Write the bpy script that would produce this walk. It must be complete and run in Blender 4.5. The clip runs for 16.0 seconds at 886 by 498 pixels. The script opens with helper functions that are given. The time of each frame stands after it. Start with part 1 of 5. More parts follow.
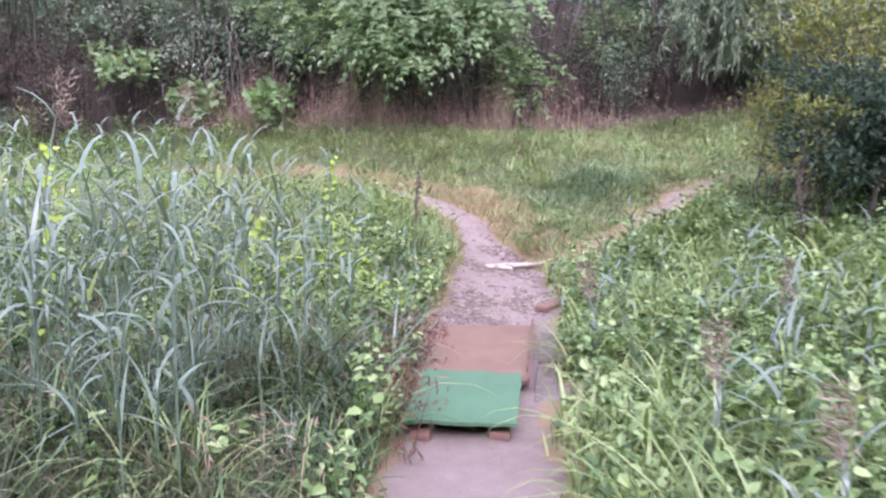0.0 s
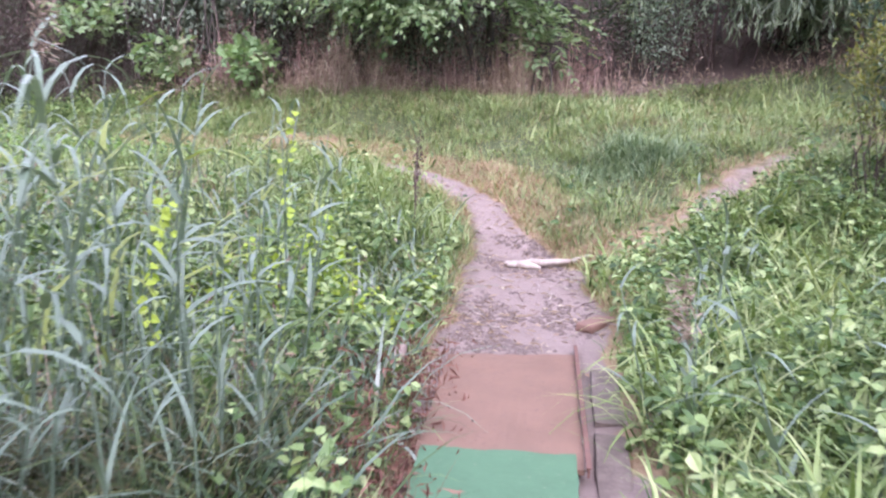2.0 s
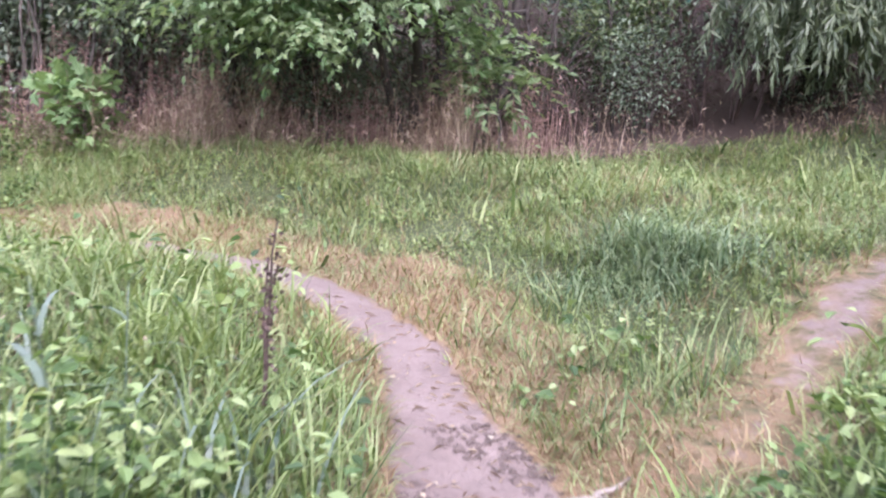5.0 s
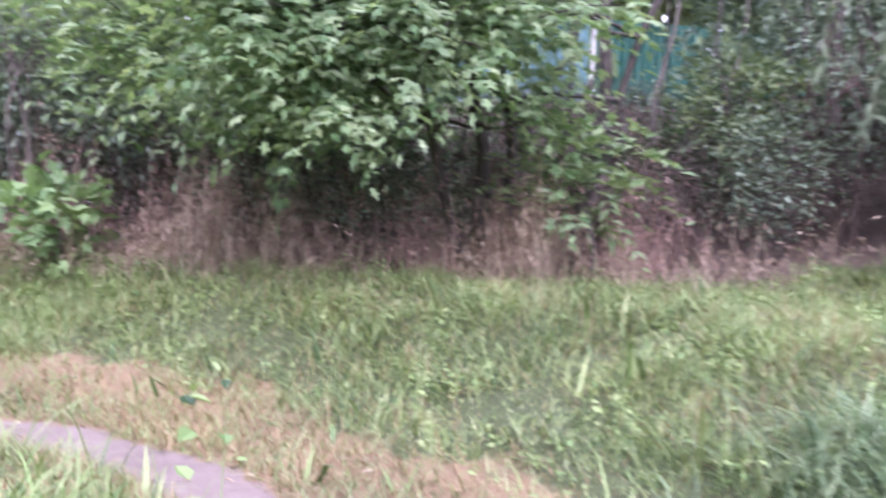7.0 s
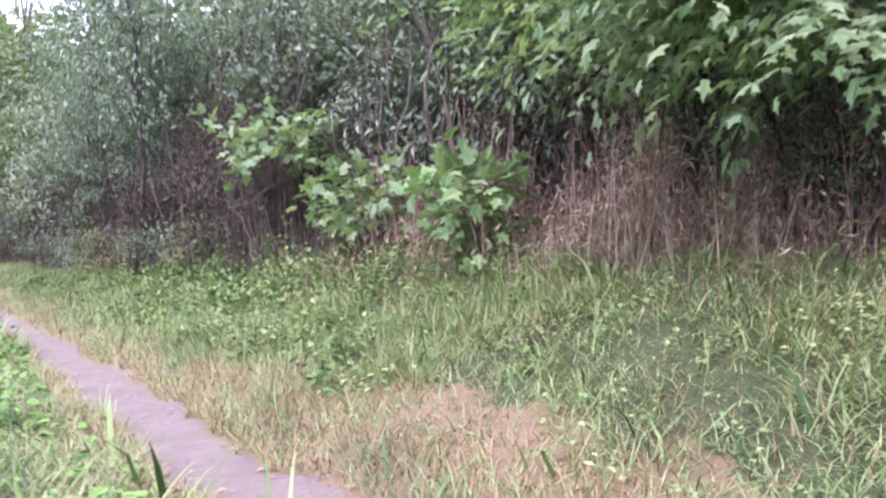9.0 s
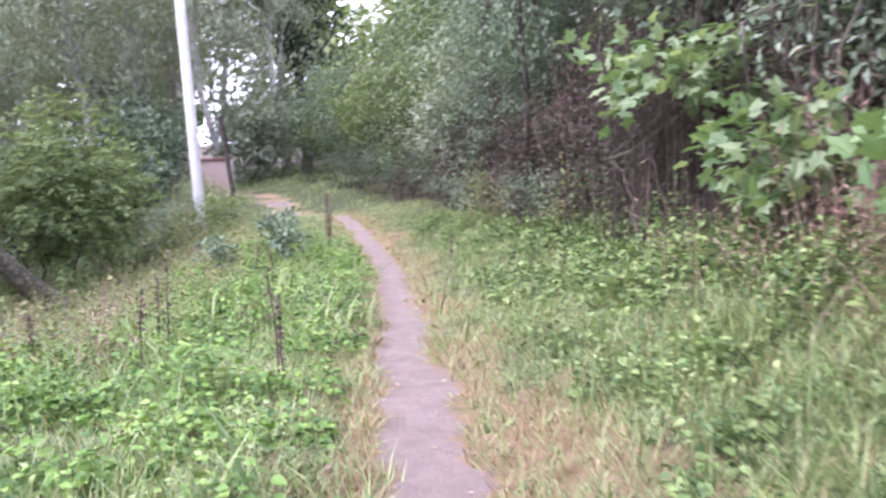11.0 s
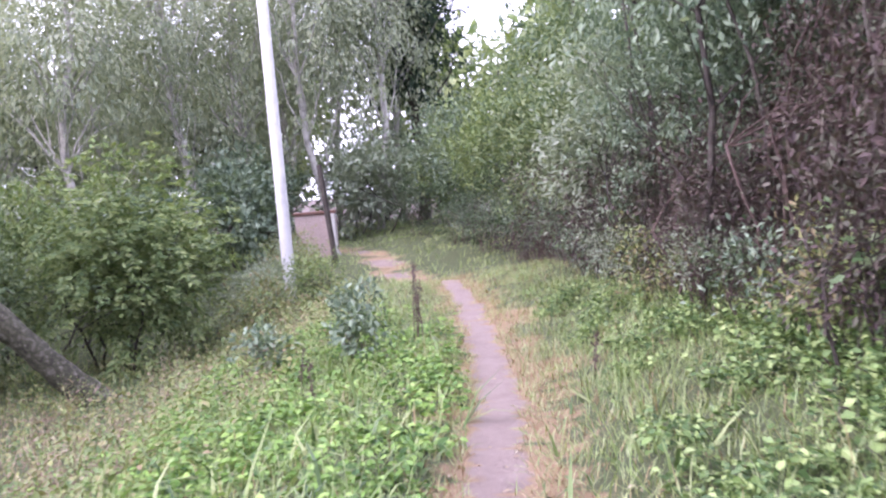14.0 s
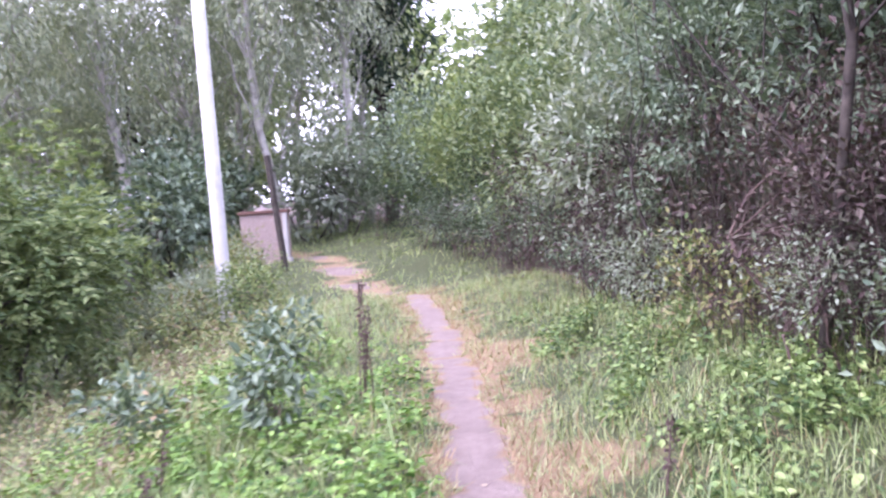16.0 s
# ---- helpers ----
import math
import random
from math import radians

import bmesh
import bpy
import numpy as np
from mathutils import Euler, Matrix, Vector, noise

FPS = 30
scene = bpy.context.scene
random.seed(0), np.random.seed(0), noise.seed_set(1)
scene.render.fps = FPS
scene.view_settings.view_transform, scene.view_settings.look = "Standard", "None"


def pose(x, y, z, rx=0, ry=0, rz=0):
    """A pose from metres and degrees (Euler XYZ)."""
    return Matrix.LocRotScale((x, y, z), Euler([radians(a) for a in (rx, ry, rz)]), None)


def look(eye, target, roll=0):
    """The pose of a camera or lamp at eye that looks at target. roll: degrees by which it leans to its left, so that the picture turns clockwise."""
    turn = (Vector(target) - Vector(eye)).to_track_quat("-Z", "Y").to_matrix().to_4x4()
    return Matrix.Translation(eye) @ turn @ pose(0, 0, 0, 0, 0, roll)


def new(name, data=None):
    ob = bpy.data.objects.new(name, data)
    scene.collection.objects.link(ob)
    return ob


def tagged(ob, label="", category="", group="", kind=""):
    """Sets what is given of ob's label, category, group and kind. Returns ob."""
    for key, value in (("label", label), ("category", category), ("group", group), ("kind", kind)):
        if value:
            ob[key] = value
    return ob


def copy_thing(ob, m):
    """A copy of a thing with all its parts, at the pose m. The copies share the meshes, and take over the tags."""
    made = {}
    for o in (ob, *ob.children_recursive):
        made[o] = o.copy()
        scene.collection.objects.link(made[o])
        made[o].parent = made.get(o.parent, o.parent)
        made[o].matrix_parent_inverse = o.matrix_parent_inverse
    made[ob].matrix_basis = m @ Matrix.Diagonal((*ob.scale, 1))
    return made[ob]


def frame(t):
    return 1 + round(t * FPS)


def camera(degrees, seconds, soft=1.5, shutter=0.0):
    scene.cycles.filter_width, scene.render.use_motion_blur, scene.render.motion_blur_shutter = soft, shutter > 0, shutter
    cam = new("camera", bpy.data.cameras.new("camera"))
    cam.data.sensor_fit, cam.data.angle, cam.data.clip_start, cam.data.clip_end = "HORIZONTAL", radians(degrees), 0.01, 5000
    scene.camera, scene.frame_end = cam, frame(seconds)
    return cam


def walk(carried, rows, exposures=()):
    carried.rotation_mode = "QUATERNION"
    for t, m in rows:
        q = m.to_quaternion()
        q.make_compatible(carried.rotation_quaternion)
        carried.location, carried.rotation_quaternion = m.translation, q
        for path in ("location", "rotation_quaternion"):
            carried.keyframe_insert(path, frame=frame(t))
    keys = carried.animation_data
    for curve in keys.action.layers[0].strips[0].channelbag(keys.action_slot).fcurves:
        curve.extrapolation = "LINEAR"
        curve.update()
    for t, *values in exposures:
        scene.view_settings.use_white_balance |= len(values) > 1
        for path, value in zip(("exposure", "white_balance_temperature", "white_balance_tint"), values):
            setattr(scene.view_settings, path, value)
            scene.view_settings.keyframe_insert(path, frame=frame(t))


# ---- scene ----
cam = camera(55.4, 16.0, soft=2.3, shutter=0.5)
METRES, EYE, TILT, LEAN, TURN = 17.0, 1.55, 0.0, 0.0, -14.5
ROWS = [
    (0.0, 0.0, 0.0, 0.0, 0.31, -9.94, -1.79),
    (0.5, -0.0026, 0.027, -0.0031, 1.0, -10.04, -1.87),
    (1.0, -0.0012, 0.0521, -0.0065, -0.44, -10.65, -2.44),
    (1.5, -0.0032, 0.0767, -0.0093, 0.78, -10.61, -1.86),
    (2.0, -0.0014, 0.1053, -0.0117, 0.67, -11.61, -2.21),
    (2.5, 0.0005, 0.1351, -0.0151, 0.93, -11.59, -1.75),
    (3.0, 0.0021, 0.1699, -0.0179, 0.68, -10.34, -2.02),
    (3.5, 0.0053, 0.2036, -0.0177, 1.15, -8.05, -1.27),
    (4.0, 0.005, 0.2328, -0.0174, -1.26, -7.93, -1.88),
    (6.5, 0.0092, 0.3955, -0.0152, -5.76, -3.92, -3.46),
    (7.0, 0.0123, 0.4185, -0.0135, 0.14, 0.05, -3.1),
    (7.5, 0.0131, 0.4376, -0.0118, 11.21, 0.18, -1.24),
    (8.0, 0.0083, 0.4632, -0.009, 21.82, -0.62, -0.43),
    (8.5, 0.0069, 0.4889, -0.0072, 27.41, -1.21, 1.01),
    (9.0, -0.0027, 0.5117, -0.0055, 31.07, -3.53, 0.92),
    (9.5, -0.0088, 0.536, -0.0036, 31.24, -6.82, -0.25),
    (10.0, -0.0221, 0.5589, -0.0012, 41.97, -7.07, 1.33),
    (12.5, -0.1423, 0.6498, 0.0157, 66.75, -8.28, 3.54),
    (13.0, -0.1746, 0.6682, 0.0105, 66.94, -4.44, 4.49),
    (13.5, -0.2114, 0.6857, 0.0059, 67.8, -4.15, 4.51),
    (14.0, -0.2451, 0.7052, 0.0031, 67.66, -4.17, 4.88),
    (14.5, -0.2826, 0.7183, 0.0003, 67.64, -4.1, 5.17),
    (15.0, -0.3195, 0.7359, -0.0024, 67.39, -4.06, 4.98),
    (15.5, -0.3563, 0.7506, -0.0039, 67.32, -4.03, 4.89),
    (16.0, -0.3918, 0.7691, -0.0052, 65.73, -4.11, 4.29),
]
walk(cam, [(t, pose(0, 0, EYE, TILT, LEAN, TURN) @ pose(METRES * x, METRES * y, METRES * z, 90 + pitch, roll, yaw)) for t, x, y, z, yaw, pitch, roll in ROWS], [(0, 1.43, 5700, 35), (4, 1.53, 5850, 32), (6.5, 1.57, 5750, 33), (7.4, 1.85, 5400, 41), (8, 1.92, 5350, 42), (8.7, 1.68, 5500, 37), (9.5, 1.55, 5780, 31), (12.5, 1.58, 5800, 35), (14.5, 1.58, 5800, 38), (15.5, 1.6, 5680, 40), (16, 1.78, 5650, 41)])

# ---- world and light: a bright overcast day ----
world = bpy.data.worlds.new("overcast_sky")
scene.world = world
world.use_nodes = True
wn = world.node_tree
sky = wn.nodes.new("ShaderNodeTexSky")
sky.sky_type, sky.sun_disc = "NISHITA", False
sky.sun_elevation, sky.sun_rotation = radians(45), radians(190)
sky.air_density, sky.dust_density, sky.ozone_density = 1.0, 6.0, 1.0
veil = wn.nodes.new("ShaderNodeMixRGB")
veil.inputs[0].default_value = 0.8
veil.inputs[2].default_value = (9.0, 9.3, 9.8, 1)
wn.links.new(sky.outputs[0], veil.inputs[1])
wn.links.new(veil.outputs[0], wn.nodes["Background"].inputs[0])
wn.nodes["Background"].inputs[1].default_value = 0.15
sun = new("sun", bpy.data.lights.new("sun", "SUN"))
sun.data.energy, sun.data.angle, sun.data.color = 1.5, radians(25), (1, 0.95, 0.88)
sun.matrix_world = look((0, 0, 30), (5, 29.5, 0))

rng = np.random.default_rng(7)


# ---- materials ----
def shader(name):
    m = bpy.data.materials.new(name)
    m.use_nodes = True
    return m, m.node_tree, m.node_tree.nodes["Principled BSDF"]


def ramp(nt, fac, colours, lo=0.0, hi=1.0):
    r = nt.nodes.new("ShaderNodeValToRGB")
    el = r.color_ramp.elements
    while len(el) < len(colours):
        el.new(0.5)
    for i, c in enumerate(colours):
        el[i].position = lo + (hi - lo) * i / (len(colours) - 1)
        el[i].color = (*c, 1)
    nt.links.new(fac, r.inputs[0])
    return r.outputs[0]


def noise_tex(nt, scale, detail=4.0, rough=0.6, where="Object"):
    co = nt.nodes.new("ShaderNodeTexCoord")
    n = nt.nodes.new("ShaderNodeTexNoise")
    n.inputs["Scale"].default_value, n.inputs["Detail"].default_value, n.inputs["Roughness"].default_value = scale, detail, rough
    nt.links.new(co.outputs[where], n.inputs["Vector"])
    return n.outputs[0]


def mixed(nt, a, b, fac, mode="MIX"):
    m = nt.nodes.new("ShaderNodeMixRGB")
    m.blend_type = mode
    for i, v in ((0, fac), (1, a), (2, b)):
        if isinstance(v, (int, float)):
            m.inputs[i].default_value = v
        elif isinstance(v, tuple):
            m.inputs[i].default_value = (*v, 1)
        else:
            nt.links.new(v, m.inputs[i])
    return m.outputs[0]


def bump(nt, bsdf, height, strength, distance=0.02):
    b = nt.nodes.new("ShaderNodeBump")
    b.inputs["Strength"].default_value, b.inputs["Distance"].default_value = strength, distance
    nt.links.new(height, b.inputs["Height"])
    nt.links.new(b.outputs[0], bsdf.inputs["Normal"])


def foliage(name, colours, rough=0.5, through_light=0.22, patch=1.5, gloss=0.3):
    """Leaves that differ one from the next, with patches of lighter and darker growth and some light let through."""
    m, nt, bsdf = shader(name)
    geo = nt.nodes.new("ShaderNodeNewGeometry")
    col = ramp(nt, geo.outputs["Random Per Island"], colours)
    tone = ramp(nt, noise_tex(nt, patch, 3), [(0.4, 0.45, 0.45), (0.95, 0.97, 0.95), (1.35, 1.3, 1.15)])
    col = mixed(nt, col, tone, 0.8, "MULTIPLY")
    vein = ramp(nt, noise_tex(nt, 60, 2), [(0.75, 0.75, 0.75), (1.1, 1.1, 1.1)])
    col = mixed(nt, col, vein, 0.5, "MULTIPLY")
    nt.links.new(col, bsdf.inputs["Base Color"])
    bsdf.inputs["Roughness"].default_value = rough
    bsdf.inputs["Specular IOR Level"].default_value = gloss
    tl = nt.nodes.new("ShaderNodeBsdfTranslucent")
    nt.links.new(mixed(nt, col, (1.0, 1.0, 0.55), 1.0, "MULTIPLY"), tl.inputs[0])
    mx = nt.nodes.new("ShaderNodeMixShader")
    mx.inputs[0].default_value = through_light
    nt.links.new(bsdf.outputs[0], mx.inputs[1])
    nt.links.new(tl.outputs[0], mx.inputs[2])
    nt.links.new(mx.outputs[0], nt.nodes["Material Output"].inputs[0])
    return m


def bark(name, colours, scale=9.0, rough=0.85):
    m, nt, bsdf = shader(name)
    n = noise_tex(nt, scale, 8, 0.7)
    col = mixed(nt, ramp(nt, n, colours, 0.28, 0.72), ramp(nt, noise_tex(nt, 1.3, 3), [(0.6, 0.62, 0.6), (1.15, 1.1, 1.05)]), 0.8, "MULTIPLY")
    nt.links.new(col, bsdf.inputs["Base Color"])
    bsdf.inputs["Roughness"].default_value = rough
    bump(nt, bsdf, n, 0.9, 0.02)
    return m


LIME = foliage("lime_grass", [(0.10, 0.16, 0.05), (0.18, 0.26, 0.085), (0.27, 0.35, 0.135), (0.37, 0.42, 0.21)], 0.42, 0.3, gloss=0.4)
GRASS = foliage("green_grass", [(0.0864, 0.138, 0.0594), (0.254, 0.345, 0.151), (0.389, 0.472, 0.227), (0.529, 0.572, 0.346)], 0.45, 0.38, gloss=0.4)
LUSH = foliage("lush_grass", [(0.0503, 0.0929, 0.0361), (0.129, 0.201, 0.0774), (0.224, 0.294, 0.119), (0.358, 0.402, 0.196)], 0.42)
STRAW = foliage("straw", [(0.186, 0.115, 0.069), (0.307, 0.202, 0.124), (0.419, 0.308, 0.202), (0.27, 0.258, 0.12)], 0.7, 0.2)
SEDGE = foliage("sedge_leaf", [(0.0719, 0.131, 0.0693), (0.187, 0.269, 0.151), (0.374, 0.448, 0.277)], 0.4, 0.25)
REED = foliage("reed_leaf", [(0.05, 0.095, 0.055), (0.10, 0.16, 0.10), (0.17, 0.23, 0.18), (0.27, 0.32, 0.27)], 0.34, 0.25, gloss=0.65)
# brownish sedge, its tones kept dark to add shade under the reeds
SHADE_BROWN_SEDGE = foliage("brown_sedge_shade_tone", [(0.04, 0.045, 0.02), (0.075, 0.075, 0.035), (0.13, 0.11, 0.06), (0.13, 0.18, 0.06)], 0.55)
REED_YELLOW = foliage("yellowed_reed_leaf", [(0.20, 0.26, 0.075), (0.30, 0.34, 0.11)], 0.5, 0.4)
PLUME = foliage("reed_plume", [(0.20, 0.14, 0.12), (0.30, 0.23, 0.19), (0.40, 0.33, 0.28)], 0.8, 0.2)
NETTLE = foliage("nettle_leaf", [(0.035, 0.075, 0.024), (0.11, 0.185, 0.066), (0.22, 0.32, 0.112), (0.37, 0.46, 0.192)], 0.45)
ELDERWEED = foliage("ground_elder_leaf", [(0.04, 0.10, 0.025), (0.12, 0.23, 0.05), (0.20, 0.345, 0.08), (0.30, 0.43, 0.125)], 0.45)
HERB = foliage("meadow_herb_leaf", [(0.08, 0.14, 0.05), (0.19, 0.28, 0.105), (0.28, 0.37, 0.15), (0.36, 0.42, 0.20)], 0.45)
SLOPEWEED = foliage("yellowing_weed_leaf", [(0.10, 0.16, 0.06), (0.19, 0.25, 0.09), (0.28, 0.29, 0.12), (0.27, 0.20, 0.13)], 0.55)
LEAFWEED = foliage("light_weed_leaf", [(0.032, 0.07, 0.024), (0.105, 0.185, 0.065), (0.235, 0.335, 0.13), (0.40, 0.49, 0.24)], 0.42, 0.32, gloss=0.4)
RED_STEM = foliage("reddish_dead_stem", [(0.10, 0.045, 0.035), (0.17, 0.08, 0.06), (0.26, 0.14, 0.11)], 0.7, 0.1)
DEADTWIG = foliage("purple_brown_dead_twig", [(0.202, 0.125, 0.121), (0.359, 0.23, 0.212), (0.561, 0.375, 0.332)], 0.75, 0.1)
# dark green that carries shade in its colour, under reeds and in gaps
SHADE_GREEN = foliage("shade_green_leaf", [(0.018, 0.035, 0.016), (0.04, 0.07, 0.03), (0.075, 0.12, 0.05)], 0.5, 0.2)
DUSKY_WILLOW = foliage("dusky_willow_leaf", [(0.10, 0.14, 0.09), (0.19, 0.24, 0.16), (0.32, 0.37, 0.27)], 0.4, 0.35, gloss=0.55)
GREY_ELDER = foliage("grey_elder_leaf", [(0.12, 0.17, 0.125), (0.23, 0.30, 0.225), (0.36, 0.43, 0.34)], 0.4, 0.38, gloss=0.45)
VINE = foliage("yellow_green_vine_leaf", [(0.242, 0.374, 0.05), (0.363, 0.484, 0.07), (0.462, 0.55, 0.1)], 0.45, 0.4)
MAPLE = foliage("maple_leaf", [(0.132, 0.234, 0.106), (0.224, 0.33, 0.171), (0.298, 0.403, 0.227), (0.356, 0.444, 0.261)], 0.42, 0.48, gloss=0.45)
PALE_MAPLE = foliage("pale_maple_leaf", [(0.17, 0.28, 0.127), (0.255, 0.381, 0.184), (0.329, 0.448, 0.218)], 0.42, 0.35)
ELDER = foliage("elder_leaf", [(0.077, 0.12, 0.084), (0.182, 0.246, 0.175), (0.322, 0.399, 0.301)], 0.4, 0.3)
WILLOW = foliage("willow_leaf", [(0.18, 0.23, 0.165), (0.27, 0.32, 0.24), (0.38, 0.43, 0.35)], 0.4, 0.35, gloss=0.6)
HAZEL = foliage("hazel_leaf", [(0.11, 0.17, 0.075), (0.17, 0.24, 0.10), (0.25, 0.32, 0.13), (0.33, 0.38, 0.18)], 0.45, 0.3)
WOODLEAF = foliage("woodland_leaf", [(0.07, 0.115, 0.06), (0.12, 0.17, 0.085), (0.185, 0.245, 0.12), (0.27, 0.32, 0.175)], 0.45, 0.3)
GOLDEN = foliage("goldenrod_leaf", [(0.10, 0.14, 0.045), (0.18, 0.20, 0.055), (0.30, 0.28, 0.07)], 0.5)
FIR = foliage("conifer_needle", [(0.02, 0.04, 0.024), (0.032, 0.06, 0.036), (0.052, 0.084, 0.052)], 0.6, 0.1, gloss=0.25)
DEAD = foliage("dead_stalk", [(0.13, 0.085, 0.075), (0.24, 0.165, 0.135), (0.37, 0.275, 0.22), (0.50, 0.41, 0.32)], 0.75, 0.15)
PALE_DEAD = foliage("pale_dead_stalk", [(0.22, 0.15, 0.12), (0.36, 0.27, 0.21), (0.52, 0.43, 0.34)], 0.75, 0.2)
WITHERED = foliage("withered_leaf", [(0.0351, 0.0222, 0.0237), (0.0702, 0.0474, 0.0474), (0.117, 0.0814, 0.0777), (0.0936, 0.104, 0.0703), (0.172, 0.137, 0.126)], 0.65, 0.2)
BIRCH_LEAF = foliage("birch_leaf", [(0.216, 0.265, 0.198), (0.324, 0.367, 0.27), (0.432, 0.464, 0.358)], 0.45, 0.4)
LITTER = foliage("fallen_leaf", [(0.30, 0.20, 0.14), (0.42, 0.33, 0.24), (0.52, 0.46, 0.38)], 0.7, 0.15)
BARK = bark("brown_bark", [(0.02, 0.017, 0.016), (0.055, 0.046, 0.042), (0.10, 0.085, 0.075)])
GREY_BARK = bark("grey_bark", [(0.045, 0.04, 0.037), (0.12, 0.105, 0.095), (0.21, 0.19, 0.17)])
BIRCH_BARK = bark("birch_bark", [(0.10, 0.09, 0.08), (0.45, 0.44, 0.42), (0.62, 0.60, 0.58)], 4.0, 0.7)
CLOD = bark("mud_clod", [(0.09, 0.066, 0.06), (0.15, 0.115, 0.105), (0.22, 0.175, 0.165)], 30)
TWIG = bark("purple_brown_twig", [(0.05, 0.03, 0.03), (0.11, 0.075, 0.07), (0.17, 0.12, 0.10)], 12)


def soil_material():
    """Trodden soil, straw verge and green sward, laid out by how worn the ground is."""
    m, nt, bsdf = shader("meadow_ground")
    fine, mid, coarse = noise_tex(nt, 55, 6, 0.7), noise_tex(nt, 9, 5, 0.65), noise_tex(nt, 1.6, 4)
    earth = mixed(nt, ramp(nt, mid, [(0.20, 0.152, 0.138), (0.275, 0.216, 0.198), (0.35, 0.285, 0.265)]), ramp(nt, fine, [(0.6, 0.58, 0.56), (1.2, 1.2, 1.2)]), 0.8, "MULTIPLY")
    earth = mixed(nt, earth, ramp(nt, noise_tex(nt, 3.4, 5, 0.6), [(0.48, 0.45, 0.45), (0.78, 0.76, 0.76), (1.03, 1.03, 1.03), (1.1, 1.1, 1.1)]), 0.85, "MULTIPLY")
    straw = mixed(nt, ramp(nt, fine, [(0.13, 0.085, 0.055), (0.29, 0.20, 0.13), (0.41, 0.31, 0.21)]), ramp(nt, coarse, [(0.7, 0.75, 0.6), (1.1, 1.05, 1.0)]), 0.8, "MULTIPLY")
    sward = mixed(nt, ramp(nt, fine, [(0.03, 0.034, 0.016), (0.07, 0.085, 0.036), (0.13, 0.155, 0.065)]), ramp(nt, coarse, [(0.6, 0.7, 0.5), (1.15, 1.1, 1.0)]), 0.8, "MULTIPLY")
    mould = mixed(nt, ramp(nt, fine, [(0.036, 0.027, 0.022), (0.09, 0.064, 0.053), (0.16, 0.113, 0.09)]), ramp(nt, coarse, [(0.7, 0.7, 0.7), (1.2, 1.1, 1.0)]), 0.8, "MULTIPLY")
    out = sward
    for name, col in (("wood", mould), ("straw", straw), ("soil", earth)):
        at = nt.nodes.new("ShaderNodeAttribute")
        at.attribute_name = name
        ma = nt.nodes.new("ShaderNodeMath")
        ma.operation = "ADD"
        nt.links.new(at.outputs["Fac"], ma.inputs[0])
        mm = nt.nodes.new("ShaderNodeMath")
        mm.operation, mm.inputs[1].default_value = "MULTIPLY_ADD", 0.9
        mm.inputs[2].default_value = -0.45
        nt.links.new(mid, mm.inputs[0])
        nt.links.new(mm.outputs[0], ma.inputs[1])
        mr = nt.nodes.new("ShaderNodeMapRange")
        mr.inputs["From Min"].default_value, mr.inputs["From Max"].default_value = 0.35, 0.6
        nt.links.new(ma.outputs[0], mr.inputs["Value"])
        out = mixed(nt, out, col, mr.outputs[0])
    nt.links.new(out, bsdf.inputs["Base Color"])
    bsdf.inputs["Roughness"].default_value = 0.75
    add = nt.nodes.new("ShaderNodeMath")
    nt.links.new(fine, add.inputs[0])
    nt.links.new(mid, add.inputs[1])
    bump(nt, bsdf, add.outputs[0], 0.8, 0.03)
    return m


SOIL = soil_material()


def worn_paint(name, base, under, rough, amount=0.62, metal=0.0):
    """Painted or rusted sheet with scuffs that show what lies under it."""
    m, nt, bsdf = shader(name)
    big, small = noise_tex(nt, 3.2, 6, 0.7), noise_tex(nt, 40, 5, 0.7)
    tone = mixed(nt, base, ramp(nt, big, [(0.5, 0.52, 0.5), (0.95, 0.95, 0.95), (1.25, 1.22, 1.2)]), 0.9, "MULTIPLY")
    tone = mixed(nt, tone, ramp(nt, small, [(0.8, 0.8, 0.8), (1.12, 1.12, 1.12)]), 0.7, "MULTIPLY")
    mr = nt.nodes.new("ShaderNodeMapRange")
    mr.inputs["From Min"].default_value, mr.inputs["From Max"].default_value = amount, amount + 0.08
    nt.links.new(small, mr.inputs["Value"])
    nt.links.new(mixed(nt, tone, under, mr.outputs[0]), bsdf.inputs["Base Color"])
    bsdf.inputs["Roughness"].default_value, bsdf.inputs["Metallic"].default_value = rough, metal
    bump(nt, bsdf, small, 0.4, 0.006)
    return m


GREEN_MAT = worn_paint("worn_green_matting", (0.06, 0.14, 0.075), (0.12, 0.16, 0.105), 0.75)
RUST = worn_paint("rusty_sheet", (0.172, 0.102, 0.072), (0.11, 0.065, 0.05), 0.7, 0.57)
DARK_RUST = worn_paint("dark_rusty_steel", (0.14, 0.07, 0.055), (0.075, 0.045, 0.04), 0.65, 0.55)
BRICK = worn_paint("weathered_brick", (0.19, 0.11, 0.085), (0.13, 0.085, 0.07), 0.85)
PALE_WOOD = bark("pale_barkless_wood", [(0.22, 0.18, 0.155), (0.38, 0.33, 0.30), (0.52, 0.48, 0.45)], 14, 0.6)
MOSSY = bark("mossy_grey_bark", [(0.012, 0.01, 0.009), (0.035, 0.03, 0.026), (0.06, 0.062, 0.034), (0.15, 0.135, 0.12), (0.34, 0.31, 0.28)], 16.0)
MUDDY_WOOD = bark("muddy_grey_board", [(0.08, 0.062, 0.056), (0.14, 0.112, 0.10), (0.21, 0.175, 0.16)], 16)
GREY_WOOD = bark("grey_weathered_board", [(0.16, 0.12, 0.11), (0.28, 0.22, 0.20), (0.36, 0.30, 0.28)], 10)
